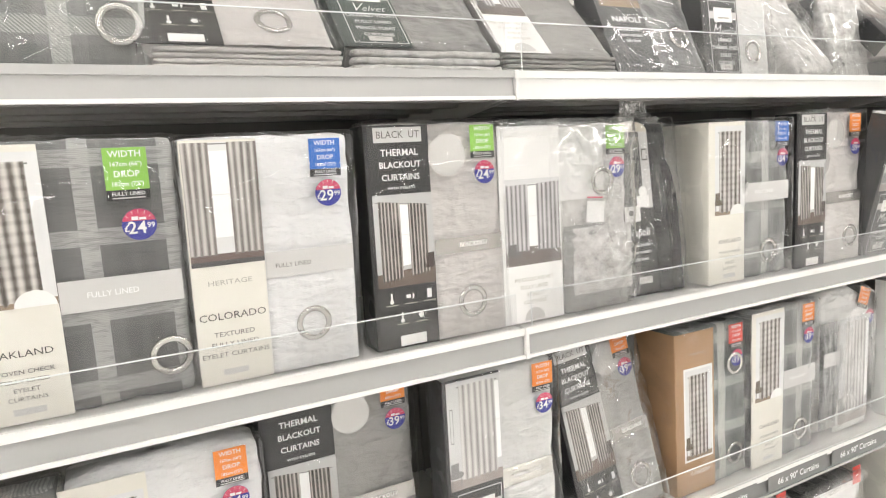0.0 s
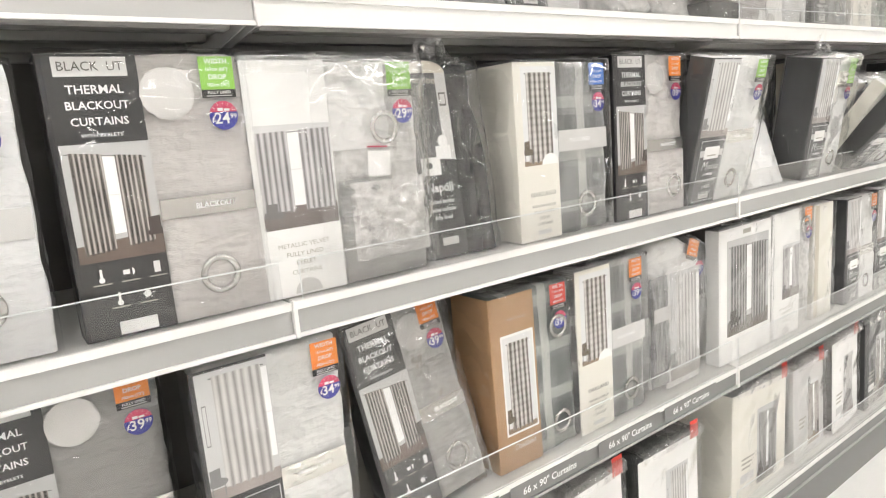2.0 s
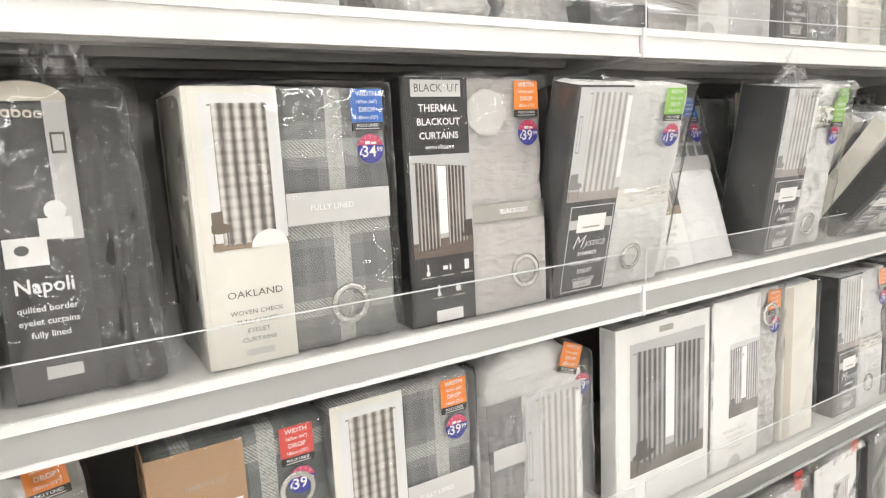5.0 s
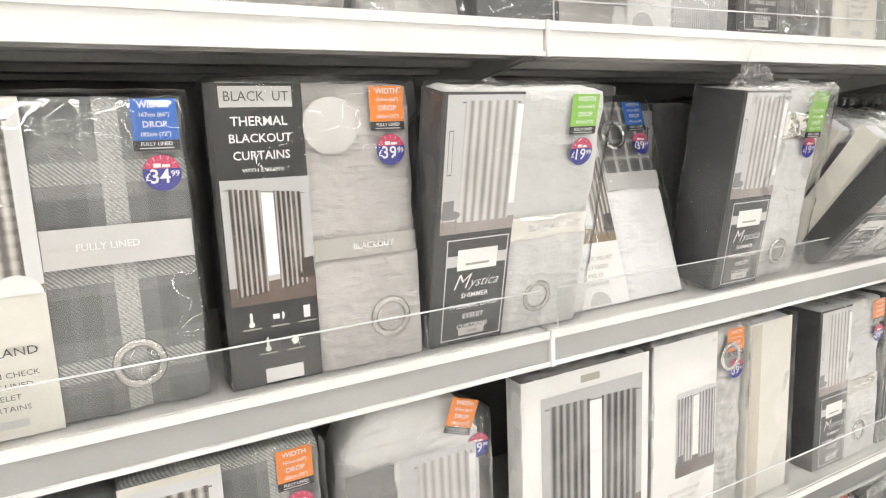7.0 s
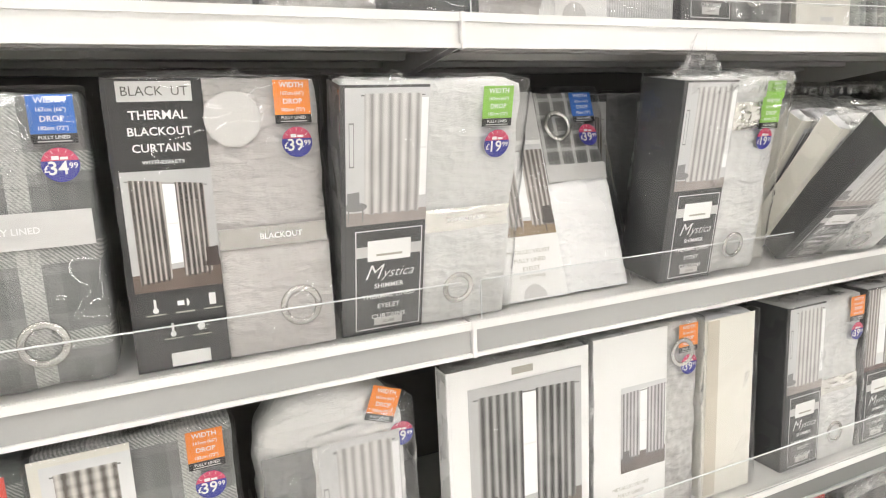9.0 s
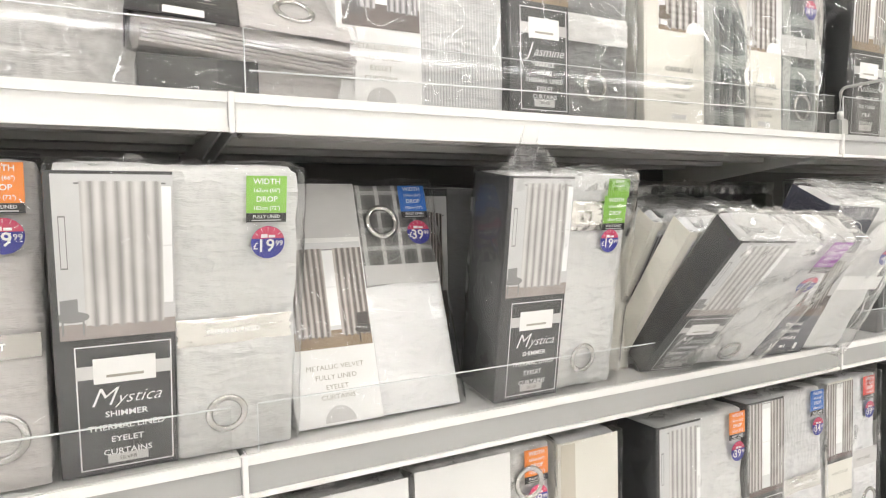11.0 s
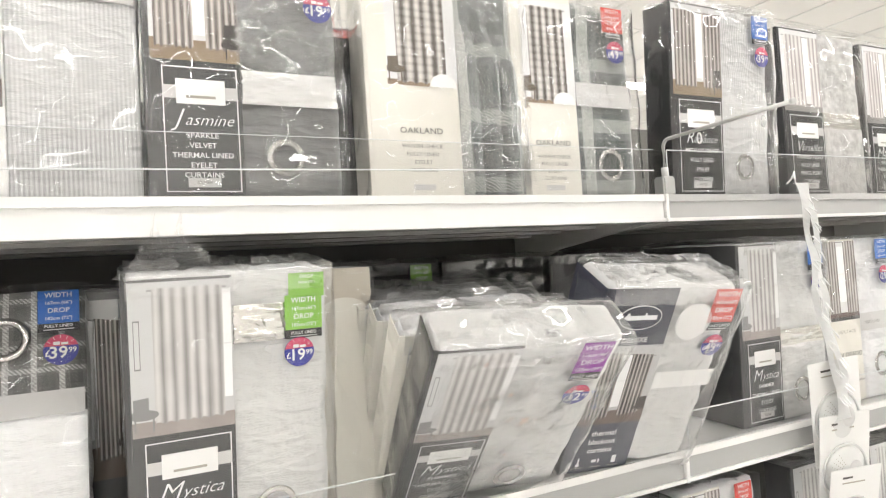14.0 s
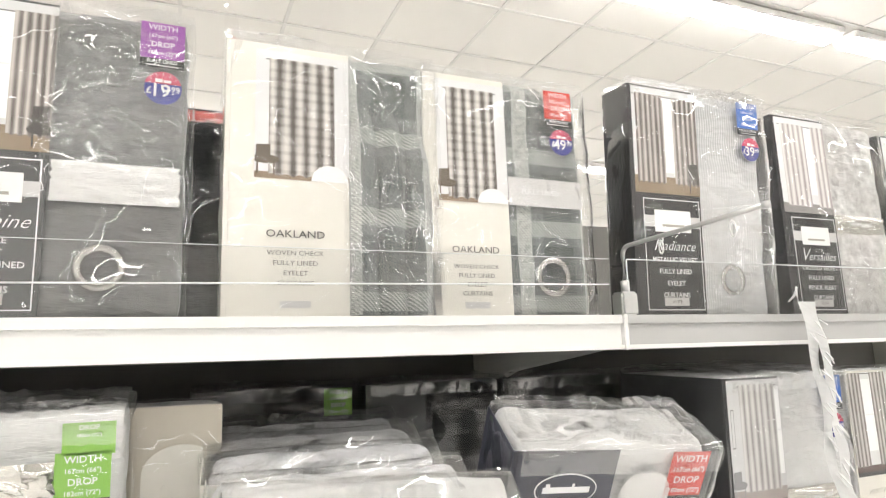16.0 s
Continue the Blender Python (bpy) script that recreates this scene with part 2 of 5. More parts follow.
M = dict(
    steel=plain("powder_coated_steel", (0.70, 0.69, 0.665), 0.42, vary=0.03, coarse=2.5, relief=0.05),
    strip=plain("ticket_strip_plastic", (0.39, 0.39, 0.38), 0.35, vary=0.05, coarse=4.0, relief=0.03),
    # upper strip in two tones, dull and bright: the bays' uneven light as colour
    strip_upper=plain("shaded_strip_plastic", (0.46, 0.458, 0.45), 0.35, vary=0.04, relief=0.03),
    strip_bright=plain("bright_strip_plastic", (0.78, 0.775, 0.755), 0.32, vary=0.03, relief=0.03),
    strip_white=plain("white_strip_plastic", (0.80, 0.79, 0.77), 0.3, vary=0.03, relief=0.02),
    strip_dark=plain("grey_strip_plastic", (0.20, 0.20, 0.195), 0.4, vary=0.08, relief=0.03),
    back=plain("dark_back_panel", (0.20, 0.193, 0.18), 0.65, vary=0.12, relief=0.1),
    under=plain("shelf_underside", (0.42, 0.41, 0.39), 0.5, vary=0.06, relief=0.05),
    band_grey=plain("grey_band", (0.52, 0.50, 0.485), 0.2, metal=0.85, vary=0.25, coarse=40, relief=0.1),
    black=plain("black_card", (0.024, 0.023, 0.024), 0.35, vary=0.25, coarse=20, relief=0.05),
    charcoal=plain("charcoal_card", (0.075, 0.075, 0.076), 0.4, vary=0.15, coarse=20, relief=0.05),
    green_card=plain("dark_green_card", (0.07, 0.085, 0.08), 0.4, vary=0.15, coarse=20, relief=0.05),
    navy=plain("slate_blue_card", (0.06, 0.062, 0.085), 0.35, vary=0.15, coarse=20, relief=0.05),
    cream=plain("cream_card", (0.80, 0.775, 0.705), 0.5, vary=0.04, coarse=12, relief=0.04),
    beige=plain("beige_card", (0.60, 0.55, 0.46), 0.5, vary=0.06, coarse=12, relief=0.04),
    white=plain("white_card", (0.89, 0.885, 0.87), 0.4, vary=0.03, coarse=12, relief=0.03),
    chip=plain("silver_grey_card", (0.62, 0.61, 0.60), 0.35, vary=0.06, relief=0.03),
    kraft=plain("brown_kraft_card", (0.42, 0.26, 0.14), 0.6, vary=0.14, coarse=18, relief=0.1),
    ink=plain("dark_ink", (0.10, 0.095, 0.085), 0.5, vary=0.05, relief=0),
    pale_ink=plain("faded_ink", (0.42, 0.40, 0.35), 0.5, vary=0.05, relief=0),
    white_ink=plain("white_ink", 0.85, 0.4, vary=0.02, relief=0),
    green=plain("green_label", (0.27, 0.56, 0.085), 0.4, vary=0.06, relief=0.02),
    blue=plain("blue_label", (0.03, 0.16, 0.58), 0.4, vary=0.06, relief=0.02),
    orange=plain("orange_label", (0.88, 0.26, 0.03), 0.4, vary=0.06, relief=0.02),
    red=plain("red_label", (0.72, 0.07, 0.05), 0.4, vary=0.06, relief=0.02),
    purple=plain("purple_label", (0.32, 0.05, 0.40), 0.4, vary=0.06, relief=0.02),
    price_blue=plain("price_blue", (0.035, 0.04, 0.32), 0.3, vary=0.05, relief=0.02),
    price_red=plain("price_red", (0.62, 0.06, 0.14), 0.3, vary=0.05, relief=0.02),
    chrome=plain("brushed_nickel", (0.55, 0.54, 0.52), 0.12, metal=1.0, vary=0.08, relief=0.03),
    wire=plain("galvanised_wire", (0.55, 0.55, 0.54), 0.35, metal=0.9, vary=0.1, relief=0.05),
    foil=plain("foil_sticker", (0.64, 0.63, 0.615), 0.22, metal=0.25, vary=0.22, coarse=30, relief=0.2),
    foil_crinkle=plain("crinkled_foil", (0.74, 0.73, 0.69), 0.16, metal=1.0, vary=0.1, coarse=30, relief=0.1),
    satin=fabric("white_satin", (0.74, 0.735, 0.72), (0.86, 0.855, 0.84), rough=0.3),
    tape=plain("clip_strip_plastic", (0.85, 0.85, 0.84), 0.35, vary=0.03, relief=0.04),
    silver=fabric("silver_shimmer_cloth", (0.62, 0.62, 0.61), (0.72, 0.72, 0.705), slub=0.1, rough=0.45),
    pale=fabric("pale_grey_cloth", (0.68, 0.68, 0.685), (0.80, 0.80, 0.805), rough=0.7),
    warm_grey=fabric("warm_grey_cloth", (0.50, 0.475, 0.46), (0.60, 0.575, 0.56), rough=0.75),
    grey=fabric("mid_grey_cloth", (0.24, 0.235, 0.225), (0.40, 0.39, 0.375), rough=0.75),
    velvet=fabric("dark_grey_velvet", (0.13, 0.13, 0.13), (0.24, 0.24, 0.24), sheen=0.6, rough=0.6),
    crushed=fabric("crushed_grey_velvet", (0.33, 0.32, 0.31), (0.74, 0.73, 0.71), crush=1.6, rough=0.45),
    crushed_dark=fabric("crushed_dark_velvet", (0.10, 0.10, 0.10), (0.36, 0.35, 0.34), crush=1.4, rough=0.5),
    black_cloth=fabric("black_cloth", (0.014, 0.014, 0.015), (0.042, 0.042, 0.042), sheen=0.08, rough=0.75),
    ribbed=fabric("silver_ribbed_cloth", (0.45, 0.45, 0.45), (0.80, 0.80, 0.80), stripe=0.35, rough=0.5, slub=0.3),
    grey_metal=fabric("dark_metallic_cloth", (0.15, 0.15, 0.145), (0.46, 0.455, 0.44), slub=1.2, rough=0.4),
    white_cloth=fabric("white_metallic_cloth", (0.76, 0.76, 0.76), (0.94, 0.94, 0.935), slub=0.6, rough=0.45),
    check=plaid("grey_check_cloth", (0.24, 0.245, 0.24), (0.10, 0.105, 0.105), (0.62, 0.62, 0.60)),
    check_brushed=plaid("brushed_grey_check_cloth", (0.15, 0.15, 0.148), (0.085, 0.085, 0.085), (0.44, 0.44, 0.43), pitch=0.1, shift=0.26, brushed=True),
    check_green=plaid("green_grey_check_cloth", (0.17, 0.19, 0.185), (0.045, 0.055, 0.054), (0.62, 0.63, 0.60), shift=0.35),
    check_metal=plaid("grey_metallic_check_cloth", (0.19, 0.187, 0.18), (0.085, 0.085, 0.082), (0.74, 0.74, 0.72), pitch=0.03, shift=0.2),
    ph_check=photo("check_curtain_picture", ((0.14, 0.84),), 7, (0.10, 0.083, 0.072), (0.74, 0.71, 0.67), 0.82, (0.30, 0.22, 0.15), foot=0.03, ground_h=0.05, duty=1.0, check=0.16, chair=0.1, seat=(0.12, 0.09, 0.06)),
    ph_stripe=photo("stripe_curtain_picture", ((0.0, 0.36), (0.6, 1.0)), 11, (0.17, 0.15, 0.14), (0.66, 0.63, 0.60), 0.80, (0.16, 0.11, 0.10), window=(0.36, 0.6), foot=0.05, ground_h=0.06, top=0.97),
    ph_thermal=photo("dark_curtain_picture", ((0.08, 0.44), (0.58, 0.90)), 17, (0.035, 0.028, 0.024), (0.58, 0.53, 0.49), 0.56, (0.15, 0.105, 0.085), window=(0.43, 0.58), ground_h=0.15, foot=0.06, duty=2.0, chair=0.93, slant=0.16, seat=(0.05, 0.035, 0.03)),
    ph_silver=photo("silver_curtain_picture", ((0.22, 0.90),), 9, (0.30, 0.285, 0.28), (0.72, 0.705, 0.69), 0.66, (0.40, 0.35, 0.33), top=0.93, foot=0.08, ground_h=0.1, duty=0.8, window=(0.90, 0.985), chair=0.1, frame=0.07, seat=(0.25, 0.25, 0.25)),
    ph_velvet=photo("velvet_curtain_picture", ((0.0, 0.42), (0.57, 0.98)), 13, (0.17, 0.16, 0.165), (0.68, 0.66, 0.67), 0.74, (0.20, 0.17, 0.16), window=(0.42, 0.57), ground_h=0.22, foot=0.17, top=0.9, duty=0.9, chair=0.13, slant=-0.05, seat=(0.16, 0.15, 0.15)),
    ph_wood=photo("grey_curtain_picture", ((0.05, 0.48), (0.62, 1.0)), 13, (0.13, 0.11, 0.10), (0.62, 0.57, 0.53), 0.74, (0.30, 0.22, 0.14), window=(0.48, 0.62), ground_h=0.16, foot=0.10, duty=1.3, chair=0.92),
    ph_frame=photo("large_curtain_picture", ((0.08, 0.46), (0.58, 0.94)), 15, (0.05, 0.048, 0.046), (0.46, 0.45, 0.44), 0.55, (0.20, 0.18, 0.16), window=(0.46, 0.58), ground_h=0.14, foot=0.08, duty=1.4, chair=0.16, slant=0.08),
    ph_versa=photo("crushed_curtain_picture", ((0.1, 0.58), (0.72, 1.0)), 10, (0.36, 0.32, 0.31), (0.82, 0.79, 0.77), 0.82, (0.3, 0.28, 0.27), window=(0.58, 0.72), ground_h=0.1, foot=0.07, duty=0.8),
    film=film("clear_film", rough=0.045, wrinkle=0.95, scale=16.0, milk=0.0, ior=0.042),
    film_flat=film("smooth_clear_film", rough=0.05, wrinkle=0.4, scale=11.0, milk=0.0, ior=0.022),
    film_loose=film("loose_clear_film", rough=0.045, wrinkle=1.0, scale=14.0, milk=0.0, ior=0.062, deep=0.034),
    acrylic=film("clear_acrylic", rough=0.04, wrinkle=0.02, scale=3.0, milk=0.004, ior=0.018),
    film_crisp=film("crumpled_clear_film", rough=0.045, wrinkle=1.0, scale=15.0, milk=0.0, ior=0.085, deep=0.03),
    film_gather=film("gathered_clear_film", rough=0.07, wrinkle=1.0, scale=20.0, milk=0.015, ior=0.17, deep=0.03),
    acrylic_edge=plain("acrylic_edge", (0.82, 0.84, 0.84), 0.15, vary=0.03, relief=0),
    pad=plain("white_moulded_plastic", (0.68, 0.68, 0.665), 0.35, vary=0.04, relief=0.03),
    tile=floor_tile("white_floor_tile"),
    ceiling=plain("mineral_ceiling_tile", (0.74, 0.72, 0.68), 0.8, vary=0.04, coarse=1.5, fine=180, relief=0.2),
    wall=plain("painted_wall", (0.74, 0.73, 0.70), 0.7, vary=0.03, coarse=1.0, relief=0.05),
    grid=plain("ceiling_grid_paint", (0.66, 0.645, 0.615), 0.6, vary=0.03, relief=0.02),
    tube=glow("lamp_diffuser", (1.0, 0.98, 0.963), LAMP_STRENGTH),
)

# ---------------------------------------------------------------- mesh helpers


def mesh_of(bm, name, material, smooth=False):
    me = bpy.data.meshes.new(name)
    bm.to_mesh(me)
    bm.free()
    me.materials.append(material)
    if smooth:
        for p in me.polygons:
            p.use_smooth = True
    return me


def part(name, bm, material, parent=None, label="", smooth=False):
    ob = new(name, mesh_of(bm, name, material, smooth))
    if parent:
        ob.parent = parent
    return tagged(ob, label)


def box(x0, x1, y0, y1, z0, z1, bevel=0.0, bm=None):
    own = bm is None
    bm = bm or bmesh.new()
    made = bmesh.ops.create_cube(bm, size=1.0, matrix=Matrix.Translation(((x0 + x1) / 2, (y0 + y1) / 2, (z0 + z1) / 2)) @ Matrix.Diagonal((x1 - x0, y1 - y0, z1 - z0, 1)))
    if bevel and own:
        bmesh.ops.bevel(bm, geom=bm.edges[:], offset=bevel, segments=2, affect="EDGES")
    return bm


def sweep(points, radius, sides=8, closed=False, bm=None):
    """A round bar along points."""
    bm = bm or bmesh.new()
    pts = [Vector(p) for p in points]
    rings = []
    for i, p in enumerate(pts):
        a, b = (pts[i - 1], pts[(i + 1) % len(pts)]) if closed else (pts[max(0, i - 1)], pts[min(len(pts) - 1, i + 1)])
        q = (b - a).to_track_quat("Z", "Y")
        rings.append([bm.verts.new(p + q @ Vector((radius * math.cos(t), radius * math.sin(t), 0))) for t in (2 * math.pi * k / sides for k in range(sides))])
    for i in range(len(rings) if closed else len(rings) - 1):
        r, s = rings[i], rings[(i + 1) % len(rings)]
        for k in range(sides):
            bm.faces.new((r[k], r[(k + 1) % sides], s[(k + 1) % sides], s[k]))
    if not closed:
        bm.faces.new(list(reversed(rings[0])))
        bm.faces.new(rings[-1])
    bmesh.ops.recalc_face_normals(bm, faces=bm.faces[:])
    return bm


def puffy(w, h, d, seed, nx=14, ny=5, nz=18, radius=0.014, amp=0.002, freq=18.0, grow=0.0, dome=0.0, pinch=0.0, shift=0.003, least=None):
    """A soft block with rounded edges and an uneven skin. dome: how far the top's middle rises; pinch: how far its thickness closes at the top."""
    bm = bmesh.new()
    w2, h2, d2 = w / 2 + grow, h / 2 + grow, d / 2 + grow
    cells = {}

    def vert(i, j, k):
        key = (i, j, k)
        if key not in cells:
            p = Vector((w2 * (2 * i / nx - 1), d2 * (2 * j / ny - 1), h2 * (2 * k / nz - 1)))
            r = min(radius, d2 * 0.9)
            core = Vector((max(-w2 + r, min(w2 - r, p.x)), max(-d2 + r, min(d2 - r, p.y)), max(-h2 + r, min(h2 - r, p.z))))
            off = p - core
            if off.length > 1e-9:
                p = core + off.normalized() * r
            q = Vector((p.x, p.y, p.z)) * freq + Vector((seed * 7.3, seed * 3.1, seed * 1.7))
            n = noise.noise(q) + 0.5 * noise.noise(q * 2.3)
            dirn = off.normalized() if off.length > 1e-9 else Vector((0, 0, 1))
            p = p + dirn * n * amp
            t = (p.z + h2) / (2 * h2)
            if dome and t > 0.5:
                p.z += dome * (t - 0.5) * 2 * (1 - (p.x / w2) ** 2)
            if pinch:
                p.y *= 1 - pinch * max(0.0, t) ** 2
            y = p.y + d / 2 + shift
            cells[key] = bm.verts.new((p.x + w / 2, y if least is None else max(least, y), p.z + h / 2))
        return cells[key]

    for a in range(nx):
        for c in range(nz):
            bm.faces.new((vert(a, 0, c), vert(a + 1, 0, c), vert(a + 1, 0, c + 1), vert(a, 0, c + 1)))
            bm.faces.new((vert(a, ny, c), vert(a, ny, c + 1), vert(a + 1, ny, c + 1), vert(a + 1, ny, c)))
    for b in range(ny):
        for c in range(nz):
            bm.faces.new((vert(0, b, c), vert(0, b, c + 1), vert(0, b + 1, c + 1), vert(0, b + 1, c)))
            bm.faces.new((vert(nx, b, c), vert(nx, b + 1, c), vert(nx, b + 1, c + 1), vert(nx, b, c + 1)))
        for a in range(nx):
            bm.faces.new((vert(a, b, 0), vert(a, b + 1, 0), vert(a + 1, b + 1, 0), vert(a + 1, b, 0)))
            bm.faces.new((vert(a, b, nz), vert(a + 1, b, nz), vert(a + 1, b + 1, nz), vert(a, b + 1, nz)))
    return bm


QUADS, DISCS, WORDS, RINGS = {}, {}, {}, {}


def quad_mesh(material):
    if material.name not in QUADS:
        bm = bmesh.new()
        uv = bm.loops.layers.uv.new("UVMap")
        f = bm.faces.new([bm.verts.new(p) for p in ((0, 0, 0), (1, 0, 0), (1, 0, 1), (0, 0, 1))])
        for lp in f.loops:
            lp[uv].uv = (lp.vert.co.x, lp.vert.co.z)
        QUADS[material.name] = mesh_of(bm, "print", material)
    return QUADS[material.name]


def disc_mesh(material, lo=0.0, hi=360.0):
    key = (material.name, lo, hi)
    if key not in DISCS:
        bm = bmesh.new()
        n = 28
        span = [math.radians(lo + (hi - lo) * i / n) for i in range(n + (hi - lo < 360))]
        bm.faces.new([bm.verts.new((math.cos(a), 0, math.sin(a))) for a in span])
        DISCS[key] = mesh_of(bm, "disc", material)
    return DISCS[key]


def ring_mesh(material, tube=0.16):
    key = (material.name, tube)
    if key not in RINGS:
        bm = bmesh.new()
        n, s = 30, 8
        rows = []
        for i in range(n):
            a = 2 * math.pi * i / n
            rows.append([bm.verts.new(((1 - tube + tube * math.cos(b)) * math.cos(a), -0.55 * tube * math.sin(b), (1 - tube + tube * math.cos(b)) * math.sin(a))) for b in (2 * math.pi * k / s for k in range(s))])
        for i in range(n):
            for k in range(s):
                bm.faces.new((rows[i][k], rows[(i + 1) % n][k], rows[(i + 1) % n][(k + 1) % s], rows[i][(k + 1) % s]))
        bmesh.ops.recalc_face_normals(bm, faces=bm.faces[:])
        RINGS[key] = mesh_of(bm, "ring", material, True)
    return RINGS[key]


def word_mesh(text, material, shear=0.0):
    """Letters as a flat mesh, capital height 1, centred, in the xz plane."""
    key = (text, material.name, shear)
    if key not in WORDS:
        cu = bpy.data.curves.new("letters", "FONT")
        cu.body, cu.align_x, cu.align_y, cu.shear, cu.resolution_u, cu.offset = text, "CENTER", "CENTER", shear, 2, -0.008 if shear else 0.0 if material.name in ("dark_ink", "faded_ink") else 0.016
        ob = bpy.data.objects.new("letters", cu)
        scene.collection.objects.link(ob)
        bpy.context.view_layer.update()
        me = bpy.data.meshes.new_from_object(ob.evaluated_get(bpy.context.evaluated_depsgraph_get()))
        bpy.data.objects.remove(ob)
        me.transform(Matrix.Rotation(radians(90), 4, "X") @ Matrix.Scale(1.4, 4))
        me.materials.clear()
        me.materials.append(material)
        WORDS[key] = me
    return WORDS[key]


def put(name, me, parent, x, y, z, sx=1.0, sz=1.0, roll=0.0, label="", under=None):
    """A flat part on a thing; under: the part of that thing which it is printed on."""
    ob = new(name, me)
    ob.parent = under or parent
    if under:
        ob.matrix_parent_inverse = under.matrix_basis.inverted()
    ob.matrix_basis = Matrix.Translation((x, y, z)) @ Matrix.Rotation(radians(roll), 4, "Y") @ Matrix.Diagonal((sx, min(sx, sz), sz, 1))
    return tagged(ob, label)


# ---------------------------------------------------------------- curtain packs
SKIN = 0.0007


class Pack:
    """One wrapped pack: x to the right from its front's left edge, z up from its foot, the front at y = 0."""

    count = 0

    def __init__(self, label, w, h, d, m, cloth, card=None, card_w=0.0, sleeve="film", amp=0.0035, dome=0.0, pinch=0.0, spine=True, loose=0.0, card_h=None, radius=0.008):
        Pack.count += 1
        self.w, self.h, self.d = w, h, d
        seed = Pack.count
        self.ob = new("curtain_pack")
        tagged(self.ob, label, "curtain pack", "packs on the shelves")
        self.ob.matrix_basis = m
        part("folded_curtain", puffy(w, h, d, seed, 18, 5, 24, amp=amp, freq=26.0, dome=dome, pinch=pinch, radius=radius, shift=0.0045, least=0.0006), M[cloth], self.ob, smooth=True)
        if card:
            ch = card_h or h
            bm = box(0.0, card_w, -0.0013, -0.0005, 0.001, ch - 0.002)
            if spine:
                box(-0.0058, -0.0048, 0.001, d * 0.97, 0.001, ch - 0.002, bm=bm)
                box(-0.0054, -0.0001, -0.0009, 0.0009, 0.001, ch - 0.002, bm=bm)
            part("insert_card", bm, M[card], self.ob, "printed card insert")
        if sleeve:
            bm = puffy(w, h, d, seed + 40, 20, 6, 26, radius=0.006, amp=0.0018 + loose * 0.5, freq=24.0, grow=0.006 + loose, dome=dome, pinch=pinch * 0.8, shift=-0.0045)
            part("film_sleeve", bm, M[sleeve], self.ob, "clear plastic film", smooth=True)
            if h > 0.25 and sleeve != "film_flat" and not dome:
                crumple(self, w * 0.98, w * 0.01, 0.008 + 0.009 * ((seed * 37) % 10) / 10 + loose, d, seed)

    def at(self, layer):
        return -0.0016 - SKIN * layer

    def rect(self, name, x0, z0, x1, z1, material, layer=1, roll=0.0, label="", under=None):
        return put(name, quad_mesh(M[material]), self.ob, x0, self.at(layer), z0, x1 - x0, z1 - z0, roll, label, under)

    def text(self, words, x, z, size, material="ink", layer=3, shear=0.0, roll=0.0, squeeze=1.0, under=None):
        return put("lettering", word_mesh(words, M[material], shear), self.ob, x, self.at(layer), z, size * squeeze, size, roll, "", under)

    def lines(self, rows, x, z, size, gap, material="ink", layer=3, squeeze=1.0, roll=0.0):
        for i, r in enumerate(rows):
            self.text(r, x, z - i * gap, size, material, layer, squeeze=squeeze, roll=roll)

    def disc(self, name, x, z, r, material, layer=2, lo=0.0, hi=360.0, under=None, flat=1.0):
        return put(name, disc_mesh(M[material], lo, hi), self.ob, x, self.at(layer), z, r, r * flat, 0.0, "", under)

    def eyelet(self, x, z, r=0.028, sink=0.0):
        put("eyelet", ring_mesh(M["chrome"], 0.17), self.ob, x, -0.0035 + sink, z, r, r, label="metal eyelet ring")

    def fold(self, cloth, x0, x1, z1, seed=1):
        """The curtain's turned-up lower panel, standing a little proud, with a wavy top edge."""
        bm = bmesh.new()
        n, k = 22, 14
        rows = []
        for j in range(k + 1):
            row = []
            for i in range(n + 1):
                u, v = i / n, j / k
                q = Vector((u * 4 + seed * 3.7, v * 5, seed * 1.9))
                top = z1 + 0.006 * noise.noise(Vector((u * 3.0, seed * 5.1, 0))) + 0.004 * u
                y = -0.0022 + 0.0012 * noise.noise(q) + (0.0035 if j == k else 0.0) + (0.003 if i in (0, n) else 0.0)
                row.append(bm.verts.new((x0 + (x1 - x0) * u, y, 0.002 + (top - 0.002) * v)))
            rows.append(row)
        for r, s in zip(rows, rows[1:]):
            for i in range(n):
                bm.faces.new((r[i], r[i + 1], s[i + 1], s[i]))
        part("turned_up_panel", bm, M[cloth], self.ob, smooth=True)

    def frame_lines(self, x0, z0, x1, z1, material="white_ink", t=0.0014, layer=2):
        for a, b, c, e in ((x0, z0, x1, z0 + t), (x0, z1 - t, x1, z1), (x0, z0 + t, x0 + t, z1 - t), (x1 - t, z0 + t, x1, z1 - t)):
            self.rect("border_line", a, b, c, e, material, layer)

    def tag(self, color, x1, z1, w=0.046, h=0.054, roll=0.0, words=("WIDTH", '167cm (66")', "DROP", '182cm (72")'), foot=True):
        """The coloured size label with its black foot."""
        x0, z0, f = x1 - w, z1 - h, 0.2 * h if foot else 0.0
        turn = Matrix.Rotation(radians(roll), 4, "Y")

        def spot(x, z):
            v = turn @ Vector((x - x0, 0, z - z0 - f))
            return x0 + v.x, z0 + f + v.z

        lab = self.rect("size_label", x0, z0 + f, x1, z1, color, 2, roll, "coloured size label")
        if foot:
            fx, fz = spot(x0, z0)
            ft = put("label_foot", quad_mesh(M["black"]), self.ob, fx, self.at(2), fz, w, f - 0.0001, roll)
            tx, tz = spot((x0 + x1) / 2, z0 + f * 0.62)
            self.text("FULLY LINED", tx, tz, f * 0.36, "white_ink", 4, roll=roll, under=ft)
            bx, bz = spot(x0 + 0.006, z0 + f * 0.16)
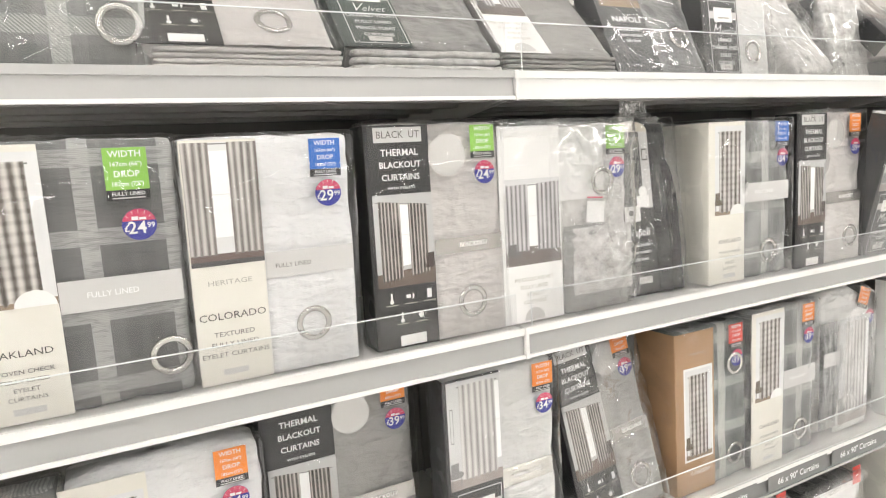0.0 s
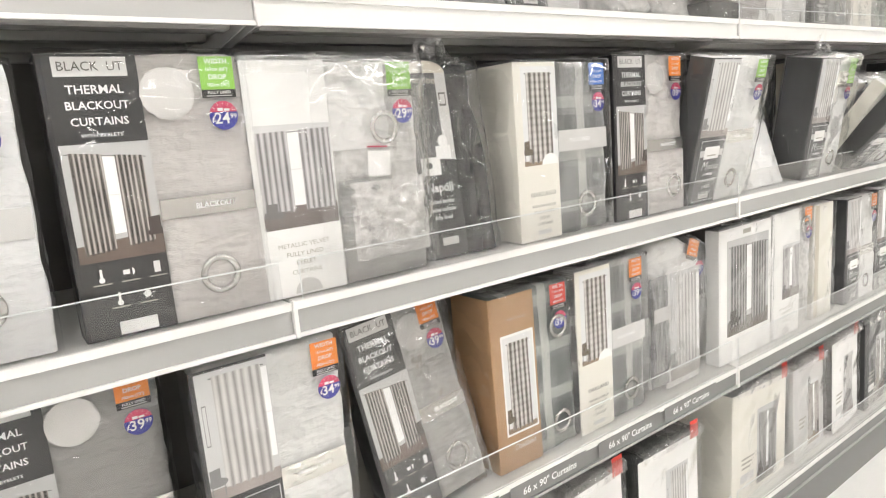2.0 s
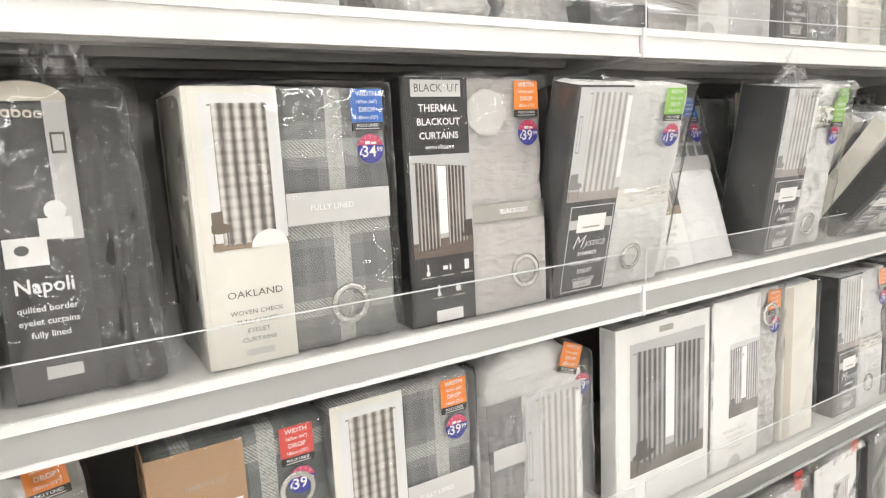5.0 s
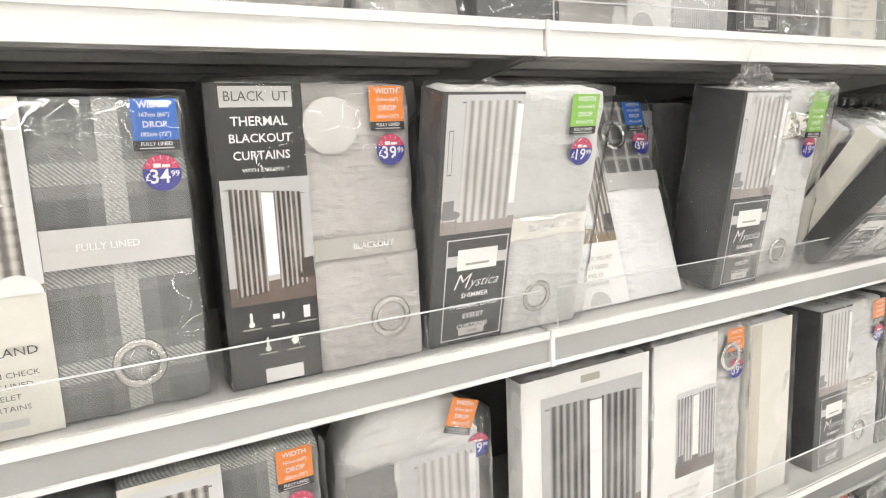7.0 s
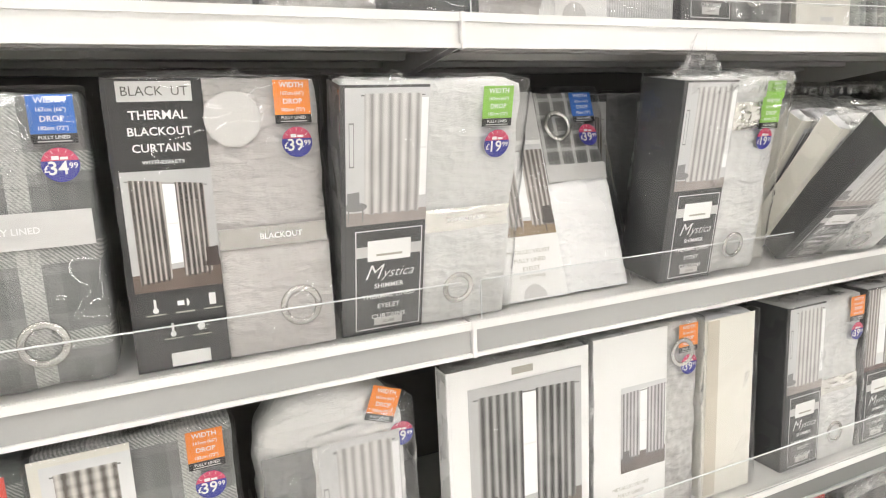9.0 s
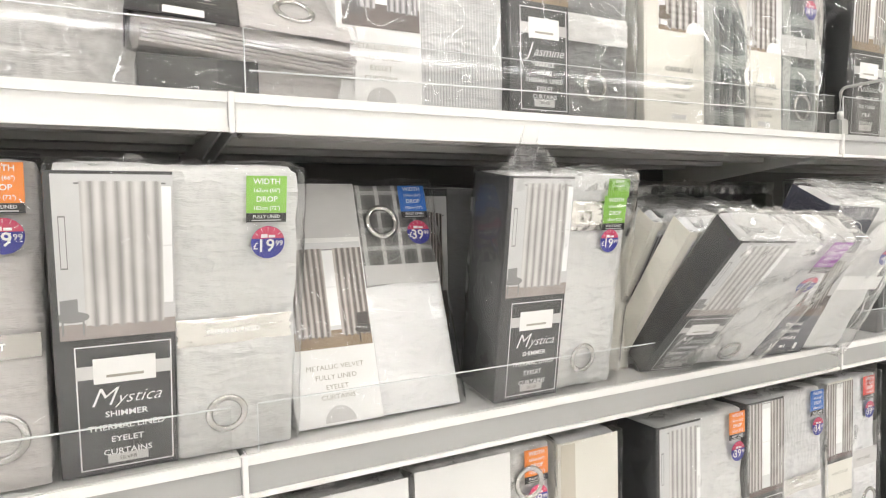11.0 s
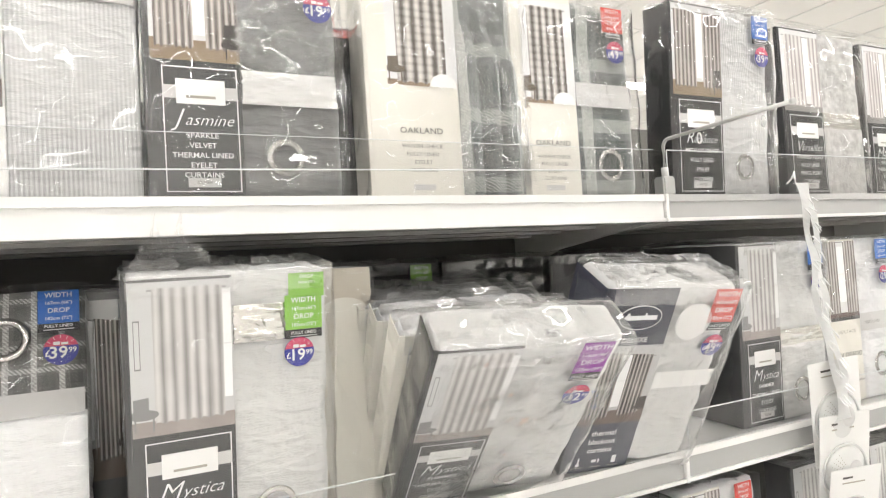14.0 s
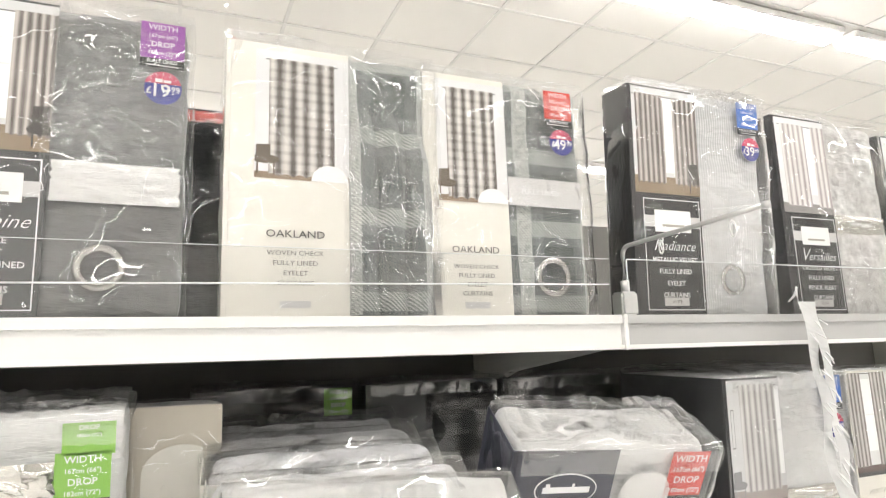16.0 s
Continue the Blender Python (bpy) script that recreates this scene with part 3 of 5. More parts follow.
            put("small_print", quad_mesh(M["chip"]), self.ob, bx, self.at(3), bz, w - 0.012, f * 0.12, roll, "", ft)
        step = (h - f) / 4.1
        for i, (s, size) in enumerate(zip(words, (0.62, 0.42, 0.62, 0.42))):
            tx, tz = spot((x0 + x1) / 2, z1 - step * (0.62 + i * 0.97))
            self.text(s, tx, tz, step * size, "white_ink", 4, roll=roll, under=lab)

    def price(self, x, z, pounds, r=0.0195):
        s = self.disc("price_sticker", x, z, r, "price_blue", 3)
        tagged(s, "round red and blue price sticker")
        self.disc("sticker_cap", x, z, r * 0.99, "price_red", 3.7, 14, 166, s)
        for k in range(5):
            a = radians(38 + k * 26)
            put("sticker_ray", quad_mesh(M["white_ink"]), self.ob, x + 0.74 * r * math.cos(a), self.at(4.3), z + 0.74 * r * math.sin(a), r * 0.2, r * 0.025, -math.degrees(a), "", s)
        self.rect("sticker_mark", x - r * 0.42, z + r * 0.3, x - r * 0.04, z + r * 0.52, "white_ink", 4.9, under=s)
        self.rect("sticker_mark", x + r * 0.02, z + r * 0.3, x + r * 0.42, z + r * 0.46, "white_ink", 4.9, under=s)
        self.text("£", x - r * 0.74, z - r * 0.22, r * 0.42, "white_ink", 4.6, under=s)
        self.text(pounds, x - r * 0.14, z - r * 0.22, r * 0.78, "white_ink", 4.6, under=s)
        self.text("99", x + r * 0.66, z - r * 0.08, r * 0.34, "white_ink", 4.6, under=s)

    def priced(self, color, pounds, x1, z1, **kw):
        """Size label and price sticker below it."""
        self.tag(color, x1, z1, **kw)
        self.price(x1 - 0.021, z1 - 0.078, pounds)


def band_fully(p, x0, x1, z0, z1):
    p.rect("belly_band", x0, z0, x1, z1, "chip", 1, label="pale grey band")
    p.text("FULLY LINED", x0 + (x1 - x0) * 0.42, (z0 + z1) / 2, 0.0075, "white_ink", 3)


def oakland(m, w=0.25, h=0.345, d=0.06, cloth="check", tag="blue", pounds="34", card_w=0.105, ring=True, spine=True, loose=0.0, label=None, band=True, faded=False, band_z=0.46, ring_u=0.52, sleeve="film", margin=0.012, pic_z=0.43, text_z=0.265, tag_in=0.012):
    p = Pack(label or "grey check curtain pack with a cream picture card", w, h, d, m, cloth, "cream", card_w, spine=spine, loose=loose, sleeve=sleeve)
    p.rect("picture", margin, h * pic_z, card_w, h * 0.97, "ph_check", 1, label="printed picture of check curtains")
    ink = "pale_ink" if faded else "ink"
    c = card_w * 0.54
    p.text("OAKLAND", c, h * text_z, 0.009, ink, squeeze=1.15)
    p.lines(("WOVEN CHECK", "FULLY LINED", "EYELET", "CURTAINS"), c, h * (text_z - 0.067), 0.0058, 0.0118, ink, squeeze=1.12)
    p.disc("picture_pouffe", card_w - 0.024, h * pic_z, 0.023, "white", 1.6, 0, 180, flat=0.9)
    p.rect("shade_chip", c - 0.018, h * 0.035, c + 0.018, h * 0.06, "chip", 1)
    if band:
        band_fully(p, card_w + 0.001, w - 0.004, h * band_z, h * (band_z + 0.12))
    if ring:
        p.eyelet(card_w + (w - card_w) * ring_u, h * 0.165)
    if tag:
        p.priced(tag, pounds, w - tag_in, h * 0.985)
    return p


def colorado(m, w=0.235, h=0.345, d=0.05, tag="blue", pounds="29"):
    p = Pack("pale grey curtain pack with a cream picture card", w, h, d, m, "pale", "cream", 0.1, spine=False)
    p.rect("picture", 0.002, h * 0.52, 0.1, h * 0.985, "ph_stripe", 1, label="printed picture of striped curtains")
    p.rect("red_line", 0.002, h * 0.50, 0.1, h * 0.52, "charcoal", 1)
    p.text("HERITAGE", 0.05, h * 0.43, 0.0072, "pale_ink", squeeze=1.3)
    p.text("COLORADO", 0.05, h * 0.29, 0.0105, "ink", squeeze=1.1)
    p.lines(("TEXTURED", "FULLY LINED", "EYELET CURTAINS"), 0.05, h * 0.215, 0.007, 0.015, "ink", squeeze=1.15)
    p.rect("shade_chip", 0.03, h * 0.04, 0.065, h * 0.065, "chip", 1)
    p.rect("belly_band", 0.101, h * 0.42, w - 0.003, h * 0.53, "chip", 1, label="pale grey band")
    p.text("FULLY LINED", 0.14, h * 0.47, 0.0065, "ink", 3)
    p.fold("pale", 0.101, w - 0.002, h * 0.42, 2)
    p.eyelet(0.165, h * 0.2, 0.027)
    p.priced(tag, pounds, w - 0.016, h * 0.985)
    return p


def icons(p, x, z, s):
    """The row of small care signs."""
    for i, (dx, dz) in enumerate(((0.18, 0), (0.5, 0), (0.82, 0), (0.34, -0.032), (0.66, -0.032))):
        cx, cz = x + dx * s, z + dz
        if i in (0, 3):
            p.rect("care_sign", cx - 0.0015, cz - 0.002, cx + 0.0015, cz + 0.012, "white_ink", 3)
            p.disc("care_sign", cx, cz - 0.002, 0.0035, "white_ink", 3)
        elif i == 1:
            p.disc("care_sign", cx, cz + 0.004, 0.006, "white_ink", 3, -60, 60)
            p.rect("care_sign", cx - 0.008, cz + 0.001, cx, cz + 0.007, "white_ink", 3)
        elif i == 2:
            p.rect("care_sign", cx - 0.004, cz - 0.003, cx + 0.004, cz + 0.012, "white_ink", 3)
        else:
            p.disc("care_sign", cx, cz + 0.003, 0.0045, "white_ink", 3)
            for k in range(6):
                p.rect("care_sign", cx + 0.006 * math.cos(k * 1.05), cz + 0.003 + 0.006 * math.sin(k * 1.05), cx + 0.006 * math.cos(k * 1.05) + 0.0025, cz + 0.0042 + 0.006 * math.sin(k * 1.05), "white_ink", 3)
        p.rect("small_print", cx - 0.011, cz - 0.0085, cx + 0.011, cz - 0.0068, "pale_ink", 3)


def thermal(m, w=0.238, h=0.358, d=0.055, cloth="warm_grey", tag="green", pounds="24", card_w=0.104, loose=0.0, label=None, ring_u=0.5, sleeve="film"):
    p = Pack(label or "thermal blackout curtain pack with a black picture card", w, h, d, m, cloth, "black", card_w, loose=loose, sleeve=sleeve)
    panel = p.rect("title_panel", 0.01, h * 0.92, card_w - 0.012, h * 0.985, "chip", 1)
    p.text("BLACK  UT", card_w * 0.49, h * 0.952, 0.0112, "ink", squeeze=0.95, under=panel)
    p.text("THERMAL", card_w * 0.5, h * 0.875, 0.0105, "white_ink")
    p.text("BLACKOUT", card_w * 0.5, h * 0.822, 0.0098, "white_ink")
    p.text("CURTAINS", card_w * 0.5, h * 0.768, 0.0098, "white_ink")
    p.text("WITH EYELETS", card_w * 0.5, h * 0.722, 0.0043, "white_ink", squeeze=1.2)
    p.rect("picture", 0.002, h * 0.285, card_w, h * 0.695, "ph_thermal", 1, label="printed picture of dark curtains")
    icons(p, 0.004, h * 0.225, card_w)
    p.rect("shade_chip", 0.034, h * 0.012, 0.08, h * 0.06, "white", 2)
    p.rect("foil_band", card_w + 0.001, h * 0.40, w - 0.004, h * 0.475, "band_grey", 1, label="grey printed band")
    p.text("BLACKOUT", card_w + (w - card_w) * 0.55, h * 0.437, 0.0075, "white_ink", 3)
    p.fold(cloth, card_w + 0.001, w - 0.001, h * 0.40, Pack.count)
    p.disc("round_sticker", card_w + 0.032, h * 0.855, 0.034, "foil", 1.5)
    p.eyelet(card_w + (w - card_w) * ring_u, h * 0.165)
    if tag:
        p.priced(tag, pounds, w - 0.012, h * 0.985)
    return p


def script_panel(p, x0, z0, x1, z1, title, rows, base="charcoal", chip="SILVER"):
    """The outlined dark panel with a logo box, a handwritten title and small capitals."""
    c, w, h = (x0 + x1) / 2, x1 - x0, z1 - z0
    p.rect("label_panel", x0, z0, x1, z1, base, 1)
    p.frame_lines(x0 + 0.004, z0 + 0.004, x1 - 0.004, z1 - 0.004)
    p.rect("logo_band", x0 + 0.004, z1 - h * 0.27, x1 - 0.004, z1 - h * 0.17, "chip", 2.6)
    p.rect("logo_box", c - w * 0.3, z1 - h * 0.31, c + w * 0.3, z1 - h * 0.12, "white", 3.2)
    p.rect("logo_mark", c - w * 0.18, z1 - h * 0.265, c + w * 0.18, z1 - h * 0.245, "pale_ink", 3.8)
    big, rest = word_mesh(title[0], M["white_ink"], 0.4), word_mesh(title[1:], M["white_ink"], 0.45)
    wide = [max(q.co.x for q in me.vertices) - min(q.co.x for q in me.vertices) for me in (big, rest)]
    size = min(0.0148, (w - 0.016) / (1.5 * wide[0] + wide[1]))
    left = c - size * (1.5 * wide[0] + wide[1]) / 2
    p.text(title[0], left + size * 0.75 * wide[0], z1 - h * 0.42, size * 1.5, "white_ink", 3.4, shear=0.4)
    p.text(title[1:], left + size * (1.44 * wide[0] + wide[1] / 2), z1 - h * 0.432, size, "white_ink", 3.4, shear=0.45)
    n = len(rows)
    for i, r in enumerate(rows):
        p.text(r, c, z1 - h * (0.55 + i * (0.3 / max(3, n - 1))), 0.0072 if n < 5 else 0.0066, "white_ink", 3.4, squeeze=1.05)
    p.rect("shade_chip", c - w * 0.2, z0 + h * 0.06, c + w * 0.2, z0 + h * 0.13, "chip", 2)
    p.text(chip, c, z0 + h * 0.095, 0.0045, "ink", 4)


def mystica(m, w=0.25, h=0.345, d=0.058, cloth="silver", tag="green", pounds="19", title="Mystica", rows=("SHIMMER", "THERMAL LINED", "EYELET", "CURTAINS"), card="charcoal", card_w=0.108, pic="ph_silver", ring=True, loose=0.0, label=None, split=0.475, amp=0.0035, chip="SILVER", fold=True, sleeve="film", tag_in=0.004):
    p = Pack(label or "silver curtain pack with a charcoal picture card", w, h, d, m, cloth, card, card_w, loose=loose, amp=amp, sleeve=sleeve)
    p.rect("picture", 0.001, h * split, card_w, h * 0.985, pic, 1, label="printed picture of pale curtains")
    script_panel(p, 0.009, h * 0.012, card_w - 0.001, h * (split - 0.012), title, rows, card, chip)
    if fold:
        wrinkled(p, card_w + 0.001, w - 0.008, h * 0.41, h * 0.505, 0.0035, Pack.count, 16, 0.0004, "foil_crinkle", "belly_band", "shiny crinkled foil band")
        p.text("THERMAL LINED", card_w + (w - card_w) * 0.45, h * 0.46, 0.006, "white_ink", 3)
    if fold:
        p.fold(cloth, card_w + 0.001, w - 0.004, h * 0.415, Pack.count)
    if ring:
        p.eyelet(card_w + (w - card_w) * 0.4, h * 0.155, 0.025)
    if tag:
        p.priced(tag, pounds, w - tag_in, h * 0.985)
    return p


def metallic(m, w=0.26, h=0.345, d=0.06, cloth="white_cloth", tag="blue", pounds="39", card_w=0.13, pic="ph_velvet", ring=None, loose=0.0, label=None, sleeve="film", pic_x=0.008):
    p = Pack(label or "silver curtain pack with a white picture card", w, h, d, m, cloth, "white", card_w, spine=False, loose=loose, sleeve=sleeve)
    p.rect("picture", pic_x, h * 0.30, card_w - 0.002, h * 0.735, pic, 1, label="printed picture of grey curtains")
    c = card_w * 0.5
    p.lines(("METALLIC VELVET", "FULLY LINED", "EYELET", "CURTAINS"), c, h * 0.225, 0.0068, 0.0138, "pale_ink", squeeze=1.1)
    p.disc("shade_disc", c, h * 0.012, 0.022, "chip", 1, 0, 180)
    if ring:
        p.eyelet(*ring)
    if tag:
        p.priced(tag, pounds, w - 0.008, h * 0.985)
    return p


def crumple(p, w, x0=0.0, rise=0.035, d=0.05, seed=1, n=26):
    """Loose, gathered film standing above a pack's top."""
    bm = bmesh.new()
    rows = []
    for k in range(5):
        row = []
        for i in range(n + 1):
            u = i / n
            q = Vector((u * 9, k * 1.3, seed * 5.0))
            z = p.h - 0.004 + rise * (k / 4) * (0.5 + 1.1 * abs(noise.noise(q))) * min(1.0, 0.25 + 3.2 * u, 0.25 + 1.6 * (1 - u))
            y = d * 0.5 + (0.02 + 0.5 * d * (1 - k / 4)) * noise.noise(q * 1.7 + Vector((3, 1, 2)))
            row.append(bm.verts.new((x0 + (0.5 + (u - 0.5) * (1 - 0.22 * k / 4 * min(1.0, rise / 0.03))) * w + 0.006 * noise.noise(q * 2), y, z)))
        rows.append(row)
    for r, s in zip(rows, rows[1:]):
        for i in range(n):
            bm.faces.new((r[i], r[i + 1], s[i + 1], s[i]))
    part("film_gather", bm, M["film_gather"], p.ob, "gathered clear film", smooth=True)


def folded_stack(x, y, z, w, h, depth, cloth, layers=5, label="folded curtains lying flat on the shelf", yaw=0.0, tilt=0.0):
    """Cloth folded flat: each turned edge shows along the front."""
    s = tagged(new("folded_curtains"), label, "folded curtains", "packs on the shelves")
    s.matrix_basis = stand(x, y, z, 0, tilt, yaw)
    t = h / layers
    for k in range(layers):
        bm = puffy(w - 0.004 * (k % 2), t * 1.04, depth, 60 + k + int(x * 50), 26, 6, 3, radius=t * 0.48, amp=0.0016, freq=30.0, shift=0.003 * ((k * 7) % 3) / 2)
        bm.transform(Matrix.Translation((0.002 * (k % 2), 0, k * t)))
        part("fold_layer", bm, M[cloth], s, smooth=True)
    return s


def wrinkled(p, x0, x1, z0, z1, rise=0.008, seed=1, n=26, base=-0.012, material="film_crisp", name="slack_film", label="slack creased film"):
    """A slack, creased sheet of film over part of a pack's front."""
    bm = bmesh.new()
    rows = []
    for j in range(n + 1):
        row = []
        for i in range(n + 1):
            u, v = i / n, j / n
            q = Vector((u * 3.2 + seed * 3.3, v * 3.8 + 0.6 * u, seed * 2.7))
            crease = abs(noise.noise(q)) + 0.6 * abs(noise.noise(q * 2.1 + Vector((4, 2, 9))))
            fade = min(1.0, 6 * u, 6 * v, 6 * (1 - u), 6 * (1 - v))
            row.append(bm.verts.new((x0 + (x1 - x0) * u + 0.004 * noise.noise(q * 3), base - rise * 1.6 * crease * fade, z0 + (z1 - z0) * v)))
        rows.append(row)
    for r, s in zip(rows, rows[1:]):
        for i in range(n):
            bm.faces.new((r[i], r[i + 1], s[i + 1], s[i]))
    part(name, bm, M[material], p.ob, label, smooth=True)



def creased_top(p, rise=0.006, seed=1, depth=None, n=34, k=9):
    """Crackled film drawn tight over a pack's top and down over its front edge."""
    bm = bmesh.new()
    rows = []
    depth = depth or p.d
    for j in range(k + 1):
        row = []
        for i in range(n + 1):
            u, v = i / n, j / k
            q = Vector((u * 11 + seed * 3.1, v * 4 + 1.5 * u, seed * 2.3))
            ridge = abs(noise.noise(q)) + 0.7 * abs(noise.noise(q * 2.2 + Vector((5, 1, 3))))
            y = -0.012 + (depth + 0.014) * max(0.0, (v - 0.3) / 0.7)
            z = p.h + 0.006 - 0.03 * max(0.0, 0.3 - v) / 0.3
            row.append(bm.verts.new((p.w * (1.012 * u - 0.006), y - rise * ridge * (v < 0.3), z + rise * ridge)))
        rows.append(row)
    for r, s in zip(rows, rows[1:]):
        for i in range(n):
            bm.faces.new((r[i], r[i + 1], s[i + 1], s[i]))
    part("film_crease", bm, M["film_gather"], p.ob, "crackled clear film over the top", smooth=True)


def draped(p, cloth, x0, x1, z1, folds=3, deep=0.012, slope=0.03, seed=1, n=40, k=16):
    """Cloth standing in upright rolled folds with a sloping top."""
    bm = bmesh.new()
    rows = []
    for j in range(k + 1):
        row = []
        for i in range(n + 1):
            u, v = i / n, j / k
            sway = 0.06 * noise.noise(Vector((u * 2, v * 2.5, seed * 1.3)))
            roll = abs(math.sin(math.pi * folds * (u + sway)))
            top = z1 - slope * u ** 2 - 0.012 * (1 - roll)
            y = 0.004 - deep * roll ** 0.6 * (1 - 0.7 * v ** 6) + 0.004 * noise.noise(Vector((u * 6, v * 7, seed))) + 0.02 * v ** 8
            row.append(bm.verts.new((x0 + (x1 - x0) * u, y, 0.003 + (top - 0.003) * v)))
        rows.append(row)
    for r, s in zip(rows, rows[1:]):
        for i in range(n):
            bm.faces.new((r[i], r[i + 1], s[i + 1], s[i]))
    part("rolled_cloth", bm, M[cloth], p.ob, "cloth in upright rolled folds", smooth=True)


# ---------------------------------------------------------------- the setting
part("floor", box(-7, 12, -8, 9, -0.12, -0.004), M["tile"])
tagged(bpy.data.objects["floor"], "white speckled vinyl shop floor", "floor", kind="structure")
for nm, b in (("wall_south", (-7.2, 12.2, -8.2, -8, -0.12, CEILING_Z)), ("wall_north", (-7.2, 12.2, 9, 9.2, -0.12, CEILING_Z)), ("wall_west", (-7.2, -7, -8, 9, -0.12, CEILING_Z)), ("wall_east", (12, 12.2, -8, 9, -0.12, CEILING_Z))):
    tagged(part(nm, box(*b), M["wall"]), "plain painted shop wall", "wall", kind="structure")

# suspended ceiling: tiles in a lattice of bars, one mesh each
TILE = 0.6
bm = bmesh.new()
for i in range(-12, 21):
    for j in range(-14, 16):
        x0, y0 = i * TILE + 0.04, j * TILE + 0.02
        box(x0 + 0.012, x0 + TILE - 0.012, y0 + 0.012, y0 + TILE - 0.012, CEILING_Z + 0.006, CEILING_Z + 0.03, bm=bm)
tagged(part("ceiling", bm, M["ceiling"]), "off-white suspended tile ceiling", "ceiling", kind="structure")
bm = bmesh.new()
box(-7.2, 12.2, -8.2, 9.2, CEILING_Z + 0.0302, CEILING_Z + 0.1, bm=bm)
for i in range(-12, 22):
    box(i * TILE + 0.04 - 0.011, i * TILE + 0.04 + 0.011, -8, 9, CEILING_Z, CEILING_Z + 0.03, bm=bm)
for j in range(-14, 17):
    box(-7, 12, j * TILE + 0.02 - 0.011, j * TILE + 0.02 + 0.011, CEILING_Z - 0.001, CEILING_Z + 0.029, bm=bm)
tagged(part("ceiling_grid", bm, M["grid"]), "pale metal ceiling lattice", "ceiling", kind="structure")


def strip_light(y, x0, x1):
    lamp = tagged(new("ceiling_strip_light"), "long white fluorescent strip light under the ceiling", "lamp", "strip lights")
    lamp.location = (x0, y, CEILING_Z)
    n = x1 - x0
    part("housing", box(0, n, -0.085, 0.085, -0.05, -0.002, 0.006), M["strip_white"], lamp)
    part("diffuser", box(0.02, n - 0.02, -0.07, 0.07, -0.075, -0.0505, 0.008), M["tube"], lamp, "glowing diffuser")


for y in (-7.07, -4.07, -1.07, 1.93, 4.93, 7.93):
    for x in (-6.6, -2.4, 1.8, 6.0):
        strip_light(y, x, x + 4.1)

# ---------------------------------------------------------------- the shelving
BAY = 1.22
BAYS = range(-2, 4)
DEPTH = 0.47
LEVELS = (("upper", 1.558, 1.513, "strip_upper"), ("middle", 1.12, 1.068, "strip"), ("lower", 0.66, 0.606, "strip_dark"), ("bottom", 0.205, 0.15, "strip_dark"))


def shelf(x0, top, bottom, strip):
    """One bay's shelf: a folded steel tray with a ticket strip along its front and ribs below."""
    s = tagged(new("shelf"), "grey steel shelf with a plastic ticket strip along its front", "shelf", "shelves of the shelving unit")
    s.location = (x0, 0, top)
    n, hgt = BAY, top - bottom
    part("tray", box(0.003, n - 0.003, 0.004, DEPTH, -0.03, 0.0, 0.002), M["steel"], s)
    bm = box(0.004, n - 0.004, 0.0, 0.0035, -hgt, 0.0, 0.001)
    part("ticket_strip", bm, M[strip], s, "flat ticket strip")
    bm = bmesh.new()
    box(0.004, n - 0.004, -0.004, 0.0, -0.011, 0.001, bm=bm)
    part("strip_rim", bm, M[strip if strip in ("strip_upper", "strip_bright") else "strip_white"], s)
    bm = bmesh.new()
    box(0.004, n - 0.004, -0.005, 0.0, -hgt - 0.001, -hgt + 0.005, bm=bm)
    part("strip_rim", bm, M["strip_white" if strip != "strip_dark" else "strip"], s)
    for k in range(4):
        y = 0.05 + k * 0.11
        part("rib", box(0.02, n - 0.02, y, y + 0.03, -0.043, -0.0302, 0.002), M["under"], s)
    for x in (0.0065, n - 0.0095):
        bm = bmesh.new()
        prof = [(0.012, -0.031), (DEPTH, -0.031), (DEPTH, -0.12), (0.32, -0.075), (0.012, -hgt + 0.004)]
        a = [bm.verts.new((x, y, z)) for y, z in prof]
        b = [bm.verts.new((x + 0.003, y, z)) for y, z in prof]
        bm.faces.new(a)
        bm.faces.new(b)
        for k in range(5):
            bm.faces.new((a[k], a[(k + 1) % 5], b[(k + 1) % 5], b[k]))
        bmesh.ops.recalc_face_normals(bm, faces=bm.faces[:])
        part("bracket", bm, M["steel"], s)
    part("end_clip", box(-0.0035, 0.0035, -0.007, 0.004, -hgt - 0.002, 0.002, 0.001), M["strip_white"], s, "white plastic joint clip")
    return s


def riser(x0, x1, top, h=0.07, lamp_glint=None):
    r = tagged(new("shelf_riser"), "clear acrylic riser strip standing along the shelf front", "shelf riser", "risers")
    r.location = (x0, 0.006, top)
    n = x1 - x0
    part("panel", box(0, n, 0, 0.0022, 0.001, h, 0.0005), M["acrylic"], r)
    if lamp_glint:
        part("top_edge", box(0, n, 0.0002, 0.002, h + 0.0002, h + 0.0009), M["acrylic_edge"], r, "thin polished edge")
        # thin sloping pale bar: the strip light's reflection in the riser, built as geometry
        part("lamp_glint", sweep([(0.004, -0.0012, lamp_glint), (n - 0.004, -0.0012, lamp_glint + 0.014)], 0.0011, 6), M["acrylic_edge"], r, "pale bar in place of a lamp's reflection", smooth=True)
    else:
        part("top_edge", box(0, n, -0.0002, 0.0024, h + 0.0002, h + 0.0017), M["acrylic_edge"], r, "bright polished edge")
    part("end_edge", box(-0.0012, -0.0002, 0, 0.0022, 0.001, h), M["acrylic_edge"], r)
    return r


